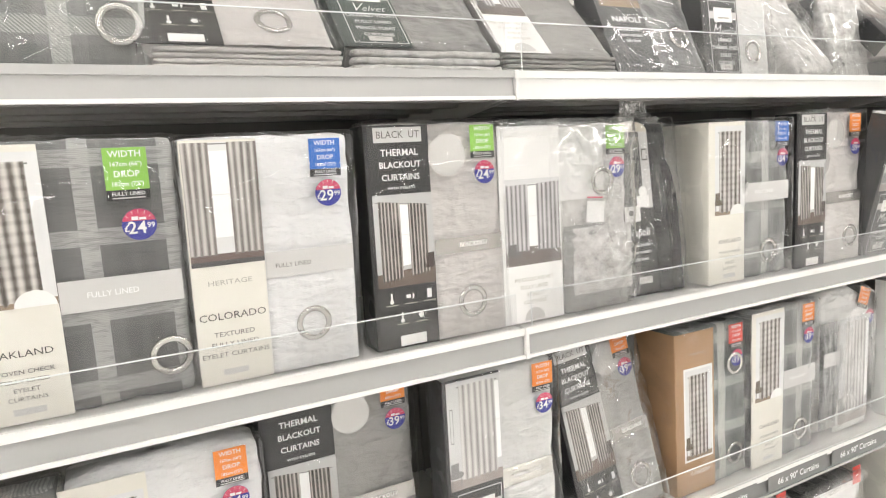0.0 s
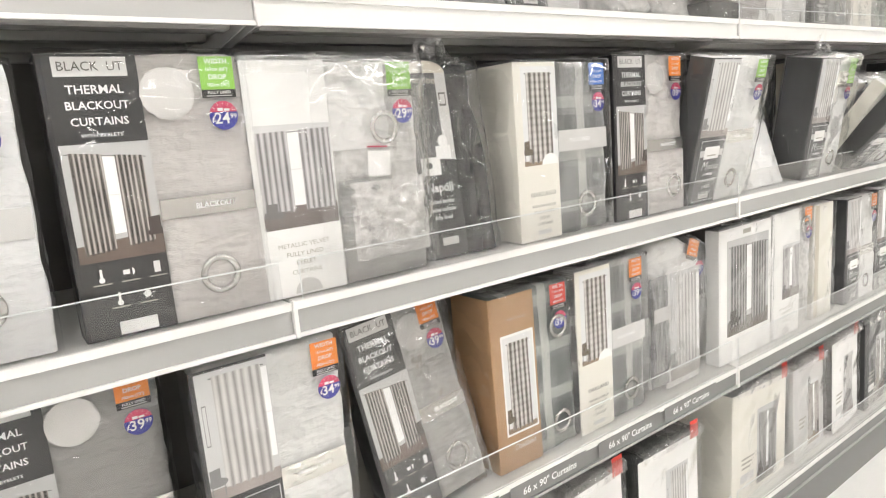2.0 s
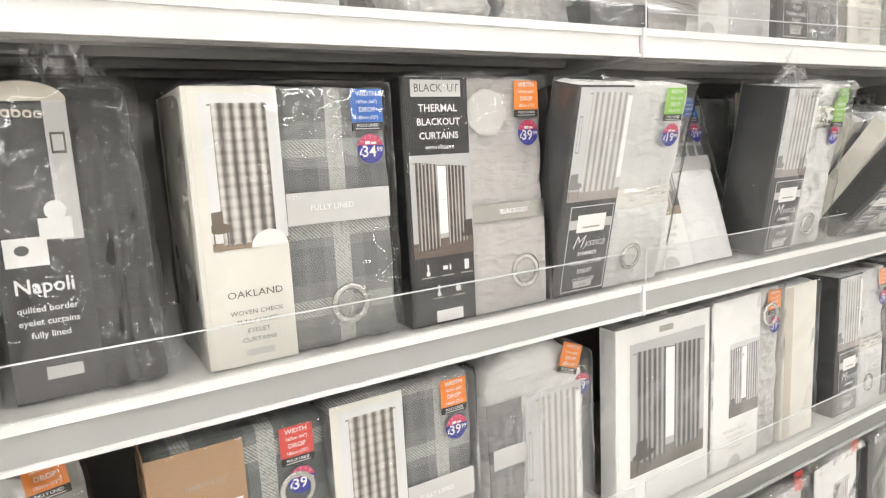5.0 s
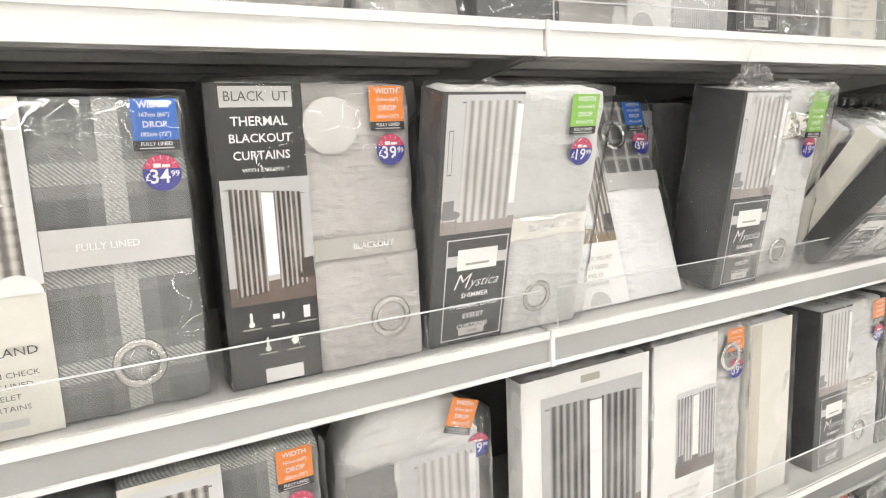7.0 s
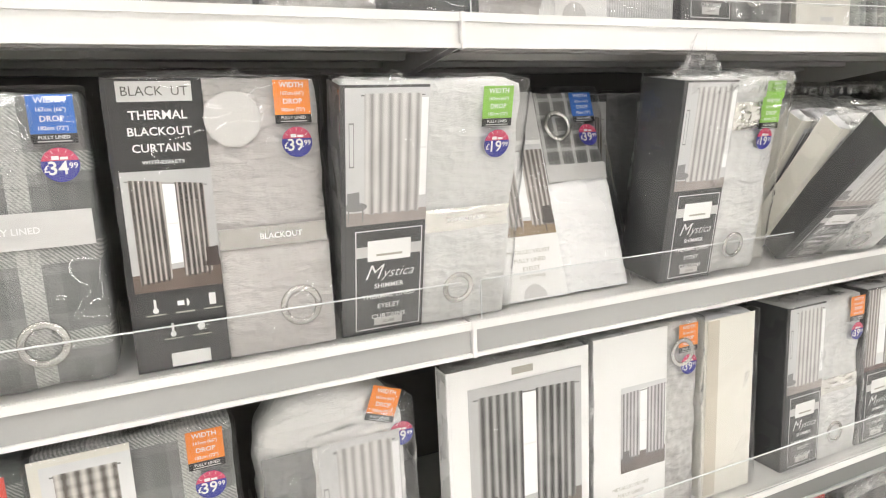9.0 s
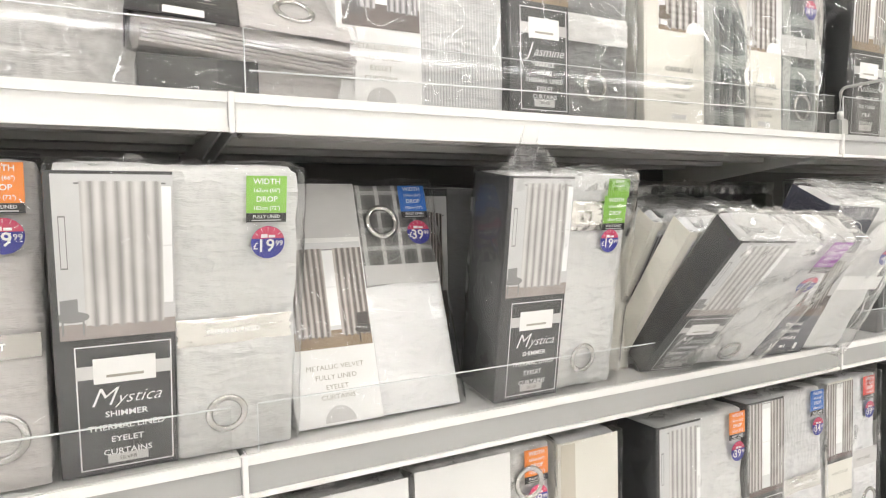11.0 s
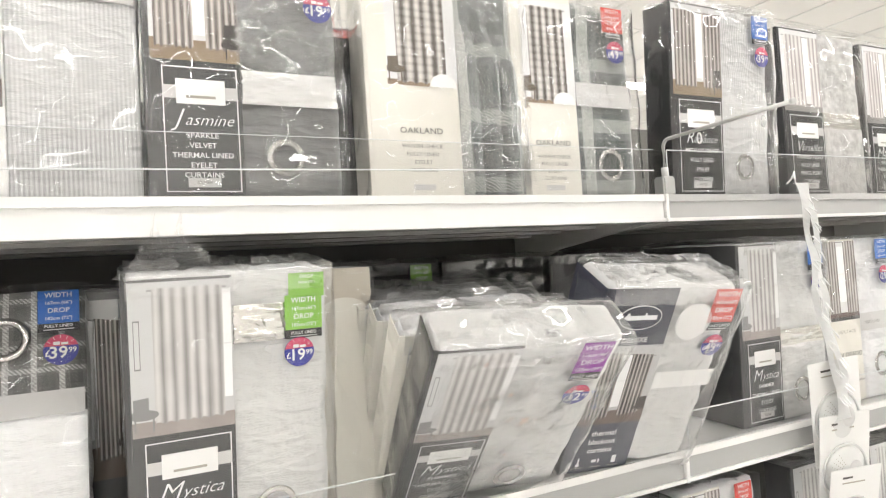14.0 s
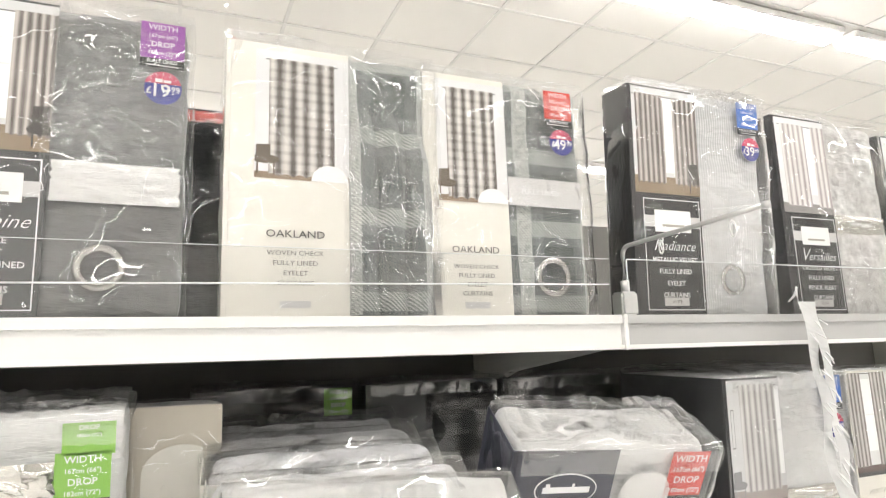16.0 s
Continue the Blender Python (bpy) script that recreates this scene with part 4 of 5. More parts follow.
for b in BAYS:
    for nm, top, bottom, strip in LEVELS:
        # upper strip of bays 0 and 1 coloured brighter, as if catching more light
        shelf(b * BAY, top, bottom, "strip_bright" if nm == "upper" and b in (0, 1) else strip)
        riser(b * BAY + 0.02, (b + 1) * BAY - 0.012, top, {"upper": 0.08, "middle": 0.06, "lower": 0.075, "bottom": 0.075}[nm], 0.03 if nm == "upper" and b == 1 else None)
    tagged(part("back_panel", box(b * BAY + 0.002, (b + 1) * BAY - 0.002, DEPTH + 0.004, DEPTH + 0.02, 0.02, 1.80), M["back"]), "dark steel back panel of the shelving unit", "back panel", kind="structure")
    tagged(part("kick_plate", box(b * BAY + 0.002, (b + 1) * BAY - 0.002, 0.02, 0.04, -0.003, 0.155), M["strip_dark"]), "dark grey steel kick plate under the bottom shelf", "kick plate", kind="structure")
for b in range(-2, 5):
    tagged(part("upright", box(b * BAY - 0.02, b * BAY + 0.02, DEPTH + 0.0205, DEPTH + 0.06, -0.003, 1.82, 0.003), M["steel"]), "grey steel slotted upright post", "upright", kind="structure")

# words on the lower ticket strips
for x in (-0.5, 0.25, 0.5, 0.76, 1.0):
    sign = tagged(new("strip_sign"), "grey size sign clipped in the ticket strip", "sign", "size signs")
    sign.location = (x, -0.0052, 0.634)
    part("sign_card", box(-0.11, 0.11, 0.0, 0.001, -0.0195, 0.0195), M["strip_dark"], sign)
    put("lettering", word_mesh('66 x 90" Curtains', M["white_ink"]), sign, 0, -0.0008, 0, 0.0155, 0.0155)

# ---------------------------------------------------------------- middle shelf
ZJ, ZU, ZK, ZB = 1.1215, 1.5585, 0.6615, 0.2065
YF = 0.022


def stand(x, y, z, lean=0.0, tilt=0.0, yaw=0.0):
    """A pack's pose: lean > 0 back from the aisle, tilt > 0 its top to the right."""
    return pose(x, y, z) @ pose(0, 0, 0, 0, 0, yaw) @ pose(0, 0, 0, -lean, 0, 0) @ pose(0, 0, 0, 0, tilt, 0)


p = oakland(stand(-0.792, 0.024, ZJ, -5), w=0.252, h=0.348, tag=None, card_w=0.103, band_z=0.385, ring_u=0.82, cloth="check_brushed", label="brushed grey check curtain pack with a cream picture card")
p.tag("green", 0.221, 0.338, 0.05, 0.066)
p.price(0.204, 0.24, "24", 0.0205)
colorado(stand(-0.533, YF, ZJ, -4))
thermal(stand(-0.262, YF, ZJ))
p = metallic(stand(-0.026, YF + 0.004, ZJ), w=0.292, h=0.35, cloth="crushed", tag="green", pounds="29", loose=0.004, sleeve="film_loose")
p.eyelet(0.222, 0.243, 0.027, -0.006)
p.rect("care_label", 0.188, 0.168, 0.23, 0.208, "white", 1.5, 4, "white care label")
p.rect("print_bar", 0.19, 0.213, 0.228, 0.216, "price_red", 1.5, 4)
p.fold("grey", 0.134, 0.288, 0.085, 3)
wrinkled(p, 0.132, 0.236, 0.212, 0.345, 0.005, 37, 30, 0.003, "satin", "satin_panel", "creased silver satin panel")
wrinkled(p, 0.133, 0.23, 0.07, 0.165, 0.007, 33, 22, -0.0045, "grey_metal", "ribbed_panel", "dark ribbed curtain panel")
wrinkled(p, 0.15, 0.292, 0.035, 0.16, 0.01, 31, 30, -0.009, "crushed", "satin_panel", "creased silver panel")
wrinkled(p, 0.09, 0.3, 0.02, 0.34, 0.02, 2, 34, -0.024)
creased_top(p, 0.005, 5)
p = Pack("black quilted curtain pack in a loose clear bag", 0.15, 0.352, 0.05, stand(0.286, 0.05, ZJ, 6), "black_cloth", "black", 0.088, sleeve="film", loose=0.005, pinch=0.25, spine=False, card_h=0.337, amp=0.006)
p.disc("card_arch", 0.044, 0.334, 0.044, "beige", 0.4, 0, 180, flat=0.5)
p.rect("picture", 0.003, 0.178, 0.064, 0.33, "charcoal", 1)
p.rect("picture_wall", 0.0635, 0.178, 0.087, 0.334, "chip", 1.6)
p.rect("picture_frame", 0.067, 0.275, 0.082, 0.299, "ink", 2.2)
p.rect("picture_frame", 0.069, 0.278, 0.08, 0.296, "chip", 2.8)
p.rect("picture_sofa", 0.044, 0.18, 0.077, 0.204, "white", 2.2)
p.disc("picture_cushion", 0.062, 0.212, 0.011, "white", 2.2)
for i in range(6):
    p.disc("picture_eyelet", 0.008 + 0.0102 * i, 0.322 - 0.0006 * i, 0.0045, "beige", 2.2)
    p.disc("picture_eyelet", 0.008 + 0.0102 * i, 0.3215 - 0.0006 * i, 0.0024, "charcoal", 2.8)
p.rect("logo_box", 0.008, 0.152, 0.05, 0.184, "white", 3)
p.disc("logo_mark", 0.025, 0.17, 0.007, "charcoal", 3.6, flat=0.8)
p.text("Napoli", 0.042, 0.129, 0.0165, "white_ink", squeeze=0.95)
p.lines(("quilted border", "eyelet curtains", "fully lined"), 0.042, 0.104, 0.0072, 0.0145, "white_ink")
p.rect("shade_chip", 0.032, 0.024, 0.068, 0.038, "chip", 2)
draped(p, "black_cloth", 0.089, 0.156, 0.325, 2, 0.02, 0.05, 7)
crumple(p, 0.14, 0.02, 0.085, 0.06, seed=3)
crumple(p, 0.09, 0.045, 0.1, 0.08, seed=23)
wrinkled(p, 0.0, 0.175, 0.005, 0.33, 0.02, 4, 34, material="film_loose")
p = oakland(stand(0.492, YF + 0.002, ZJ), w=0.255, d=0.19, tag_in=0.007, band_z=0.49, sleeve="film_loose")
wrinkled(p, 0.108, 0.205, 0.24, 0.34, 0.009, 41)
thermal(stand(0.774, YF, ZJ), w=0.246, tag="orange", pounds="39", ring_u=0.68)
mystica(stand(1.034, 0.026, ZJ, -12.5), w=0.254, h=0.35, card_w=0.114, tag_in=0.017)
p = metallic(stand(1.297, 0.046, ZJ + 0.001, 17), w=0.254, h=0.355, d=0.06, cloth="check_metal", tag="blue", pounds="39", card_w=0.126, pic="ph_wood", ring=(0.165, 0.29))
p.fold("white_cloth", 0.127, 0.252, 0.19, 4)
p.rect("card_head", 0.0, 0.268, 0.125, 0.352, "chip", 1)
p.rect("belly_band", 0.127, 0.192, 0.25, 0.222, "chip", 1, label="pale grey band")
p = Pack("dark curtain pack half hidden behind others", 0.22, 0.335, 0.05, stand(1.50, 0.17, ZJ), "velvet", "charcoal", 0.1)
p.rect("picture", 0.003, 0.08, 0.098, 0.32, "ph_thermal", 1)
p = mystica(stand(1.597, 0.02, ZJ, -9), w=0.228, h=0.347, d=0.1, card_w=0.112, loose=0.002, tag=None, fold=False)
p.tag("green", 0.222, 0.343, 0.044, 0.03, words=("DROP", '182cm (72")'), foot=False)
p.tag("green", 0.219, 0.316, 0.046, 0.054)
p.price(0.19, 0.245, "19", 0.0185)
wrinkled(p, 0.113, 0.176, 0.262, 0.308, 0.008, 21, 18, -0.0005, "foil_crinkle", "foil_band", "crinkled silver foil band")
crumple(p, 0.15, -0.014, 0.06, 0.06, seed=5)
crumple(p, 0.1, 0.12, 0.026, 0.05, seed=17)
creased_top(p, 0.006, 8)
p = Pack("curtain pack with a plain cream card side", 0.25, 0.345, 0.05, stand(1.672, 0.08, ZJ), "warm_grey", "beige", 0.249)
p.rect("card_shade", 0.166, 0.004, 0.248, 0.27, "cream", 1)
p.disc("card_arch", 0.207, 0.27, 0.041, "cream", 1, 0, 180, flat=0.75)

for x in (1.90, 2.17, 2.43):
    p = Pack("dark curtain pack at the back of the shelf", 0.245, 0.35, 0.06, stand(x, 0.33, ZJ), "black_cloth", "charcoal", 0.1, sleeve="film_loose", loose=0.003)
    if x < 2:
        p.tag("green", 0.24, 0.346)
    creased_top(p, 0.008, int(x * 9))

# packs that have slumped forward
for k, (x, y, a) in enumerate(((1.915, 0.255, 22), (1.917, 0.205, 27), (1.918, 0.155, 32), (1.92, 0.103, 37))):
    p = Pack("slumped curtain pack with a cream card spine", 0.245, 0.318, 0.045, stand(x, y, ZJ, -a, 0, -6), "pale", "cream", 0.1, radius=0.018)
    creased_top(p, 0.009, 31 + k)
    p.rect("picture", 0.01, 0.16, 0.095, 0.30, "ph_velvet", 1)
p = mystica(stand(1.923, 0.046, ZJ, -42, 3, -9), w=0.25, h=0.326, d=0.06, tag=None, loose=0.002, label="silver curtain pack slumped forward on the shelf front", fold=False)
p.tag("purple", 0.232, 0.324, 0.044, 0.07, words=("WIDTH", '116cm (46")', "DROP", '137cm (54")'))
p.price(0.21, 0.226, "12", 0.0195)
wrinkled(p, 0.01, 0.2, 0.03, 0.31, 0.012, 71)
creased_top(p, 0.009, 44)
p = Pack("thermal curtain pack with a slate card slumped forward", 0.232, 0.33, 0.09, stand(2.196, 0.02, ZJ, -27.5, 3.5, -9), "silver", "navy", 0.115, radius=0.02)
p.rect("picture", 0.0, 0.095, 0.115, 0.235, "ph_thermal", 1)
p.disc("logo_oval", 0.06, 0.282, 0.036, "white_ink", 2, flat=0.56)
p.disc("logo_oval", 0.06, 0.282, 0.0345, "navy", 2.6, flat=0.54)
p.rect("logo_mark", 0.033, 0.2785, 0.087, 0.286, "white_ink", 3.2)
p.rect("logo_stem", 0.036, 0.286, 0.041, 0.290, "white_ink", 3.2)
p.rect("logo_stem", 0.066, 0.286, 0.069, 0.290, "white_ink", 3.2)
p.rect("band_label", 0.117, 0.155, 0.225, 0.185, "white", 1.5, label="white satin label")
p.text("DELUXE", 0.06, 0.245, 0.0085, "white_ink")
p.lines(("thermal", "blackout", "curtains"), 0.055, 0.078, 0.010, 0.0165, "white_ink")
icons(p, 0.004, 0.02, 0.1)
p.disc("round_sticker", 0.155, 0.272, 0.031, "white", 2)
p.tag("red", 0.226, 0.326, 0.047, 0.07)
p.price(0.203, 0.23, "49", 0.019)
wrinkled(p, 0.12, 0.228, 0.02, 0.31, 0.012, 73)
creased_top(p, 0.007, 47)
bpy.context.view_layer.update()
for ob in [o for o in scene.objects if o.name.startswith("film_gather") and o.parent and o.parent.matrix_basis.to_euler().x > 0.3]:
    bpy.data.objects.remove(ob)
p = mystica(stand(2.622, 0.022, ZJ, -2), w=0.25, h=0.345, d=0.24, tag="blue", pounds="34")
creased_top(p, 0.008, 52)
colorado(stand(2.905, 0.028, ZJ))
colorado(stand(3.17, 0.03, ZJ))

# ---------------------------------------------------------------- upper shelf
oakland(stand(-0.83, 0.03, ZU, 6), w=0.28, tag="green", pounds="24", card_w=0.09, ring_u=0.83)
folded_stack(-0.55, 0.02, ZU, 0.262, 0.03, 0.3, "warm_grey", 4)
p = thermal(stand(-0.56, 0.024, ZU + 0.031, 42), w=0.26, h=0.345, d=0.04, tag=None, sleeve="film_flat")
folded_stack(-0.275, 0.02, ZU, 0.265, 0.034, 0.3, "crushed", 3)
p = mystica(stand(-0.279, 0.024, ZU + 0.035, 42), w=0.262, h=0.345, d=0.045, cloth="crushed_dark", tag=None, card="green_card", rows=("CRUSHED VELVET", "FULLY LINED", "PENCIL PLEAT", "CURTAINS"), title="Velvet", ring=False, fold=False, sleeve="film_flat")
folded_stack(-0.004, 0.02, ZU, 0.245, 0.032, 0.3, "grey", 4)
p = metallic(stand(-0.01, 0.024, ZU + 0.033, 42), w=0.25, h=0.345, d=0.04, cloth="grey", tag=None, card_w=0.105, sleeve="film_flat")
p = Pack("dark grey curtain pack with a charcoal card leaning back", 0.24, 0.34, 0.05, stand(0.255, 0.025, ZU, 24), "velvet", "charcoal", 0.11, loose=0.002)
p.rect("picture", 0.004, 0.15, 0.108, 0.33, "ph_wood", 1)
p.text("NAPOLI", 0.058, 0.12, 0.0125, "white_ink", squeeze=1.2)
p.lines(("quilted border", "eyelet curtains", "fully lined"), 0.058, 0.098, 0.0068, 0.0125, "white_ink")
p.eyelet(0.185, 0.085, 0.026)
mystica(stand(0.50, 0.035, ZU, 6), w=0.2, h=0.345, d=0.05, card_w=0.1, tag=None, fold=False)
p = Pack("silver crushed velvet pack in a loose clear bag", 0.16, 0.34, 0.06, stand(0.80, 0.03, ZU, 30, -12), "crushed", None, sleeve="film_loose", loose=0.004, amp=0.006)
p = Pack("dark curtain pack lying askew in clear film", 0.30, 0.08, 0.20, stand(0.93, 0.12, ZU + 0.13, 0, 27), "crushed_dark", "charcoal", 0.1)
p = Pack("grey curtain pack lying flat at the bottom of a stack", 0.27, 0.055, 0.28, stand(0.87, 0.12, ZU), "grey", None, amp=0.003)
p = Pack("folded silver bag of curtains standing on the shelf", 0.17, 0.30, 0.06, stand(0.97, 0.06, ZU, 12), "crushed", None, sleeve="film_loose", loose=0.004, amp=0.005)
p = Pack("flat curtain pack lying under another", 0.25, 0.045, 0.33, stand(1.128, 0.02, ZU), "warm_grey", "charcoal", 0.13, amp=0.003)
folded_stack(1.124, 0.012, ZU + 0.054, 0.262, 0.032, 0.3, "warm_grey", 6, tilt=5)
thermal(stand(1.116, 0.014, ZU + 0.087, 44, 5), w=0.262, h=0.345, d=0.05, cloth="warm_grey", tag=None, card_w=0.12, sleeve="film_flat")
p = metallic(stand(1.362, 0.026, ZU), w=0.262, h=0.35, tag=None, card_w=0.124, pic="ph_velvet", cloth="satin", sleeve="film_loose")
p.fold("ribbed", 0.125, 0.26, 0.235, 15)
p.rect("belly_band", 0.125, 0.238, 0.258, 0.268, "chip", 1, label="pale grey band")
p.text("FULLY LINED", 0.18, 0.253, 0.0075, "white_ink", 3)
wrinkled(p, 0.125, 0.258, 0.272, 0.35, 0.006, 91, 24, 0.003, "satin", "satin_panel", "creased silver satin panel")
creased_top(p, 0.006, 92)
p = mystica(stand(1.634, 0.016, ZU), w=0.236, h=0.34, d=0.055, cloth="velvet", tag="purple", pounds="19", title="Jasmine", rows=("SPARKLE", "VELVET", "THERMAL LINED", "EYELET", "CURTAINS"), pic="ph_wood", split=0.505, label="dark grey velvet curtain pack with a charcoal picture card", fold=False, card_w=0.106, sleeve="film_loose", loose=0.002)
wrinkled(p, 0.1, 0.24, 0.12, 0.335, 0.016, 50, 34)
wrinkled(p, 0.108, 0.232, 0.122, 0.166, 0.003, 51, 16, 0.0006, "satin", "belly_band", "white satin band")
p = Pack("crumpled black curtain pack behind the front row", 0.12, 0.26, 0.06, stand(1.84, 0.10, ZU), "black_cloth", None, sleeve="film_loose", loose=0.003, amp=0.006)
p = oakland(stand(1.918, 0.026, ZU), w=0.25, h=0.338, d=0.06, tag=None, card_w=0.142, cloth="check_green", ring=False, band=False, loose=0.003, margin=0.028, pic_z=0.49, text_z=0.292, sleeve="film_loose")
crumple(p, 0.25, -0.006, 0.03, seed=8)
draped(p, "check_green", 0.143, 0.252, 0.3, 3, 0.02, 0.045, 61)
wrinkled(p, 0.13, 0.258, 0.02, 0.325, 0.016, 9, 34, base=-0.022)
bm = bmesh.new()
bm.faces.new([bm.verts.new(q) for q in ((-0.008, 0.0, 0.27), (0.012, -0.008, 0.33), (0.004, 0.004, 0.375), (-0.009, 0.01, 0.39))])
part("film_corner", bm, M["film_gather"], p.ob, "upright corner of loose film")
p = oakland(stand(2.168, 0.028, ZU), w=0.24, h=0.335, pic_z=0.46, d=0.06, tag="red", pounds="49", card_w=0.116, cloth="check_green", loose=0.002)
wrinkled(p, 0.11, 0.24, 0.14, 0.32, 0.009, 12)
p = oakland(stand(2.20, 0.12, ZU), w=0.26, h=0.32, d=0.06, tag=None, card_w=0.25)
p = mystica(stand(2.486, 0.018, ZU, -3), w=0.262, h=0.352, d=0.06, cloth="ribbed", card="black", tag="blue", pounds="39", title="Radiance", rows=("METALLIC VELVET", "FULLY LINED", "EYELET", "CURTAINS"), pic="ph_wood", split=0.52, card_w=0.125, sleeve="film_loose", label="silver ribbed curtain pack with a black picture card", fold=False, loose=0.001)
wrinkled(p, 0.13, 0.258, 0.02, 0.2, 0.012, 77, 28)
creased_top(p, 0.006, 63)
mystica(stand(2.805, 0.02, ZU), w=0.262, h=0.348, d=0.06, cloth="crushed", card="black", tag=None, title="Versailles", rows=("CRUSHED VELVET", "FULLY LINED", "PENCIL PLEAT", "CURTAINS"), pic="ph_versa", split=0.5, card_w=0.122, label="crushed velvet curtain pack with a black picture card", ring=False)
mystica(stand(3.10, 0.03, ZU), w=0.25, h=0.345, cloth="crushed", card="black", tag="red", pounds="39", pic="ph_versa")

# ---------------------------------------------------------------- lower shelf
oakland(stand(-0.965, 0.03, ZK), w=0.24, h=0.36, tag="red", pounds="39")
p = Pack("cream curtain pack with a rounded top", 0.255, 0.36, 0.07, stand(-0.718, 0.03, ZK), "pale", "cream", 0.1, dome=0.015)
p.rect("picture", 0.02, 0.2, 0.095, 0.335, "ph_check", 1)
p.priced("orange", "24", 0.235, 0.362)
thermal(stand(-0.444, 0.105, ZK), w=0.262, h=0.395, cloth="grey", tag="orange", pounds="39", card_w=0.116)
mystica(stand(-0.15, 0.03, ZK), w=0.228, h=0.386, d=0.065, tag="orange", pounds="34", loose=0.001)
p = thermal(stand(0.155, 0.035, ZK, 10, -6), w=0.215, h=0.375, d=0.05, cloth="grey", tag="orange", pounds="39", card_w=0.105, loose=0.003, sleeve="film_loose")
wrinkled(p, 0.0, 0.215, 0.03, 0.36, 0.012, 14)
p = Pack("green check curtain pack with a brown kraft card", 0.225, 0.365, 0.12, stand(0.405, 0.032, ZK, 1), "check_green", "kraft", 0.112)
p.rect("picture_border", 0.018, 0.075, 0.106, 0.285, "white", 1)
p.rect("picture", 0.022, 0.08, 0.102, 0.28, "ph_check", 1.7)
p.text("Oakland", 0.062, 0.048, 0.0125, "white_ink", shear=0.3)
p.text("HERITAGE", 0.062, 0.315, 0.006, "pale_ink", squeeze=1.3)
p.priced("red", "39", 0.205, 0.36)
p.eyelet(0.178, 0.27, 0.026)
p.eyelet(0.175, 0.06, 0.026)
oakland(stand(0.634, 0.03, ZK), w=0.235, h=0.375, tag="orange", pounds="39", card_w=0.112, cloth="check", spine=False)
p = Pack("silver satin curtain pack with a rounded top in loose film", 0.225, 0.34, 0.1, stand(0.9, 0.045, ZK), "satin", None, dome=0.045, sleeve="film_loose", loose=0.003, radius=0.035, amp=0.006)
wrinkled(p, 0.004, 0.076, 0.02, 0.3, 0.006, 13, 20, -0.004, "velvet", "dark_panel", "creased dark velvet panel")
p.fold("satin", 0.07, 0.215, 0.315, 6)
p.rect("picture", 0.082, 0.02, 0.208, 0.3, "ph_silver", 6, label="printed picture of pale curtains")
p.rect("belly_band", 0.008, 0.19, 0.074, 0.225, "chip", 17, label="pale grey band")
wrinkled(p, 0.0, 0.215, 0.02, 0.34, 0.016, 75, 34, -0.016)
p.tag("orange", 0.205, 0.378, roll=20)
p.price(0.212, 0.29, "39")
p = Pack("white framed curtain box with a large picture", 0.262, 0.375, 0.04, stand(1.19, 0.03, ZK), "grey", "white", 0.261)
p.rect("picture", 0.03, 0.075, 0.245, 0.34, "ph_frame", 1, label="printed picture of grey curtains")
p.rect("small_print", 0.11, 0.35, 0.15, 0.362, "pale_ink", 1)
p = metallic(stand(1.462, 0.032, ZK), w=0.245, h=0.378, card_w=0.165, pic_x=0.06, cloth="crushed", tag="orange", pounds="39", pic="ph_velvet", ring=(0.2, 0.32), label="crushed grey curtain pack with a white picture card")
p = Pack("cream boxed curtain pack seen from its side", 0.125, 0.37, 0.12, stand(1.728, 0.035, ZK), "pale", "cream", 0.124)
p.rect("card_stripe", 0.0, 0.006, 0.03, 0.365, "beige", 1)
mystica(stand(1.945, 0.03, ZK), w=0.235, h=0.36, d=0.1, tag="orange", pounds="39")
mystica(stand(2.19, 0.03, ZK), w=0.245, h=0.365, cloth="ribbed", tag="blue", pounds="34", pic="ph_stripe")
p = colorado(stand(2.458, 0.04, ZK), w=0.2, h=0.365, tag="red", pounds="39")
mystica(stand(2.75, 0.03, ZK), w=0.235, h=0.365, cloth="velvet", tag=None)
mystica(stand(3.0, 0.03, ZK), w=0.235, h=0.365, cloth="velvet", tag=None)
mystica(stand(3.26, 0.03, ZK), w=0.235, h=0.365, cloth="silver", tag="orange")

# ---------------------------------------------------------------- bottom shelf
LONG = ((0.58, 0.21, 0.345, "crushed_dark", "white", "ph_velvet", 4, 0), (0.83, 0.28, 0.33, "black_cloth", "white", "ph_silver", 10, 3), (1.25, 0.345, 0.365, "crushed_dark", "cream", "ph_frame", 8, 5),
        (1.62, 0.235, 0.335, "grey", "chip", "ph_wood", 12, 3), (1.885, 0.235, 0.355, "grey", "white", "ph_silver", 6, 0), (2.15, 0.25, 0.36, "velvet", "charcoal", "ph_thermal", 5, 0),
        (2.44, 0.25, 0.34, "grey", "cream", "ph_stripe", 9, 2), (2.72, 0.24, 0.345, "crushed", "white", "ph_silver", 6, 0), (2.99, 0.24, 0.35, "grey", "white", "ph_velvet", 8, 2))
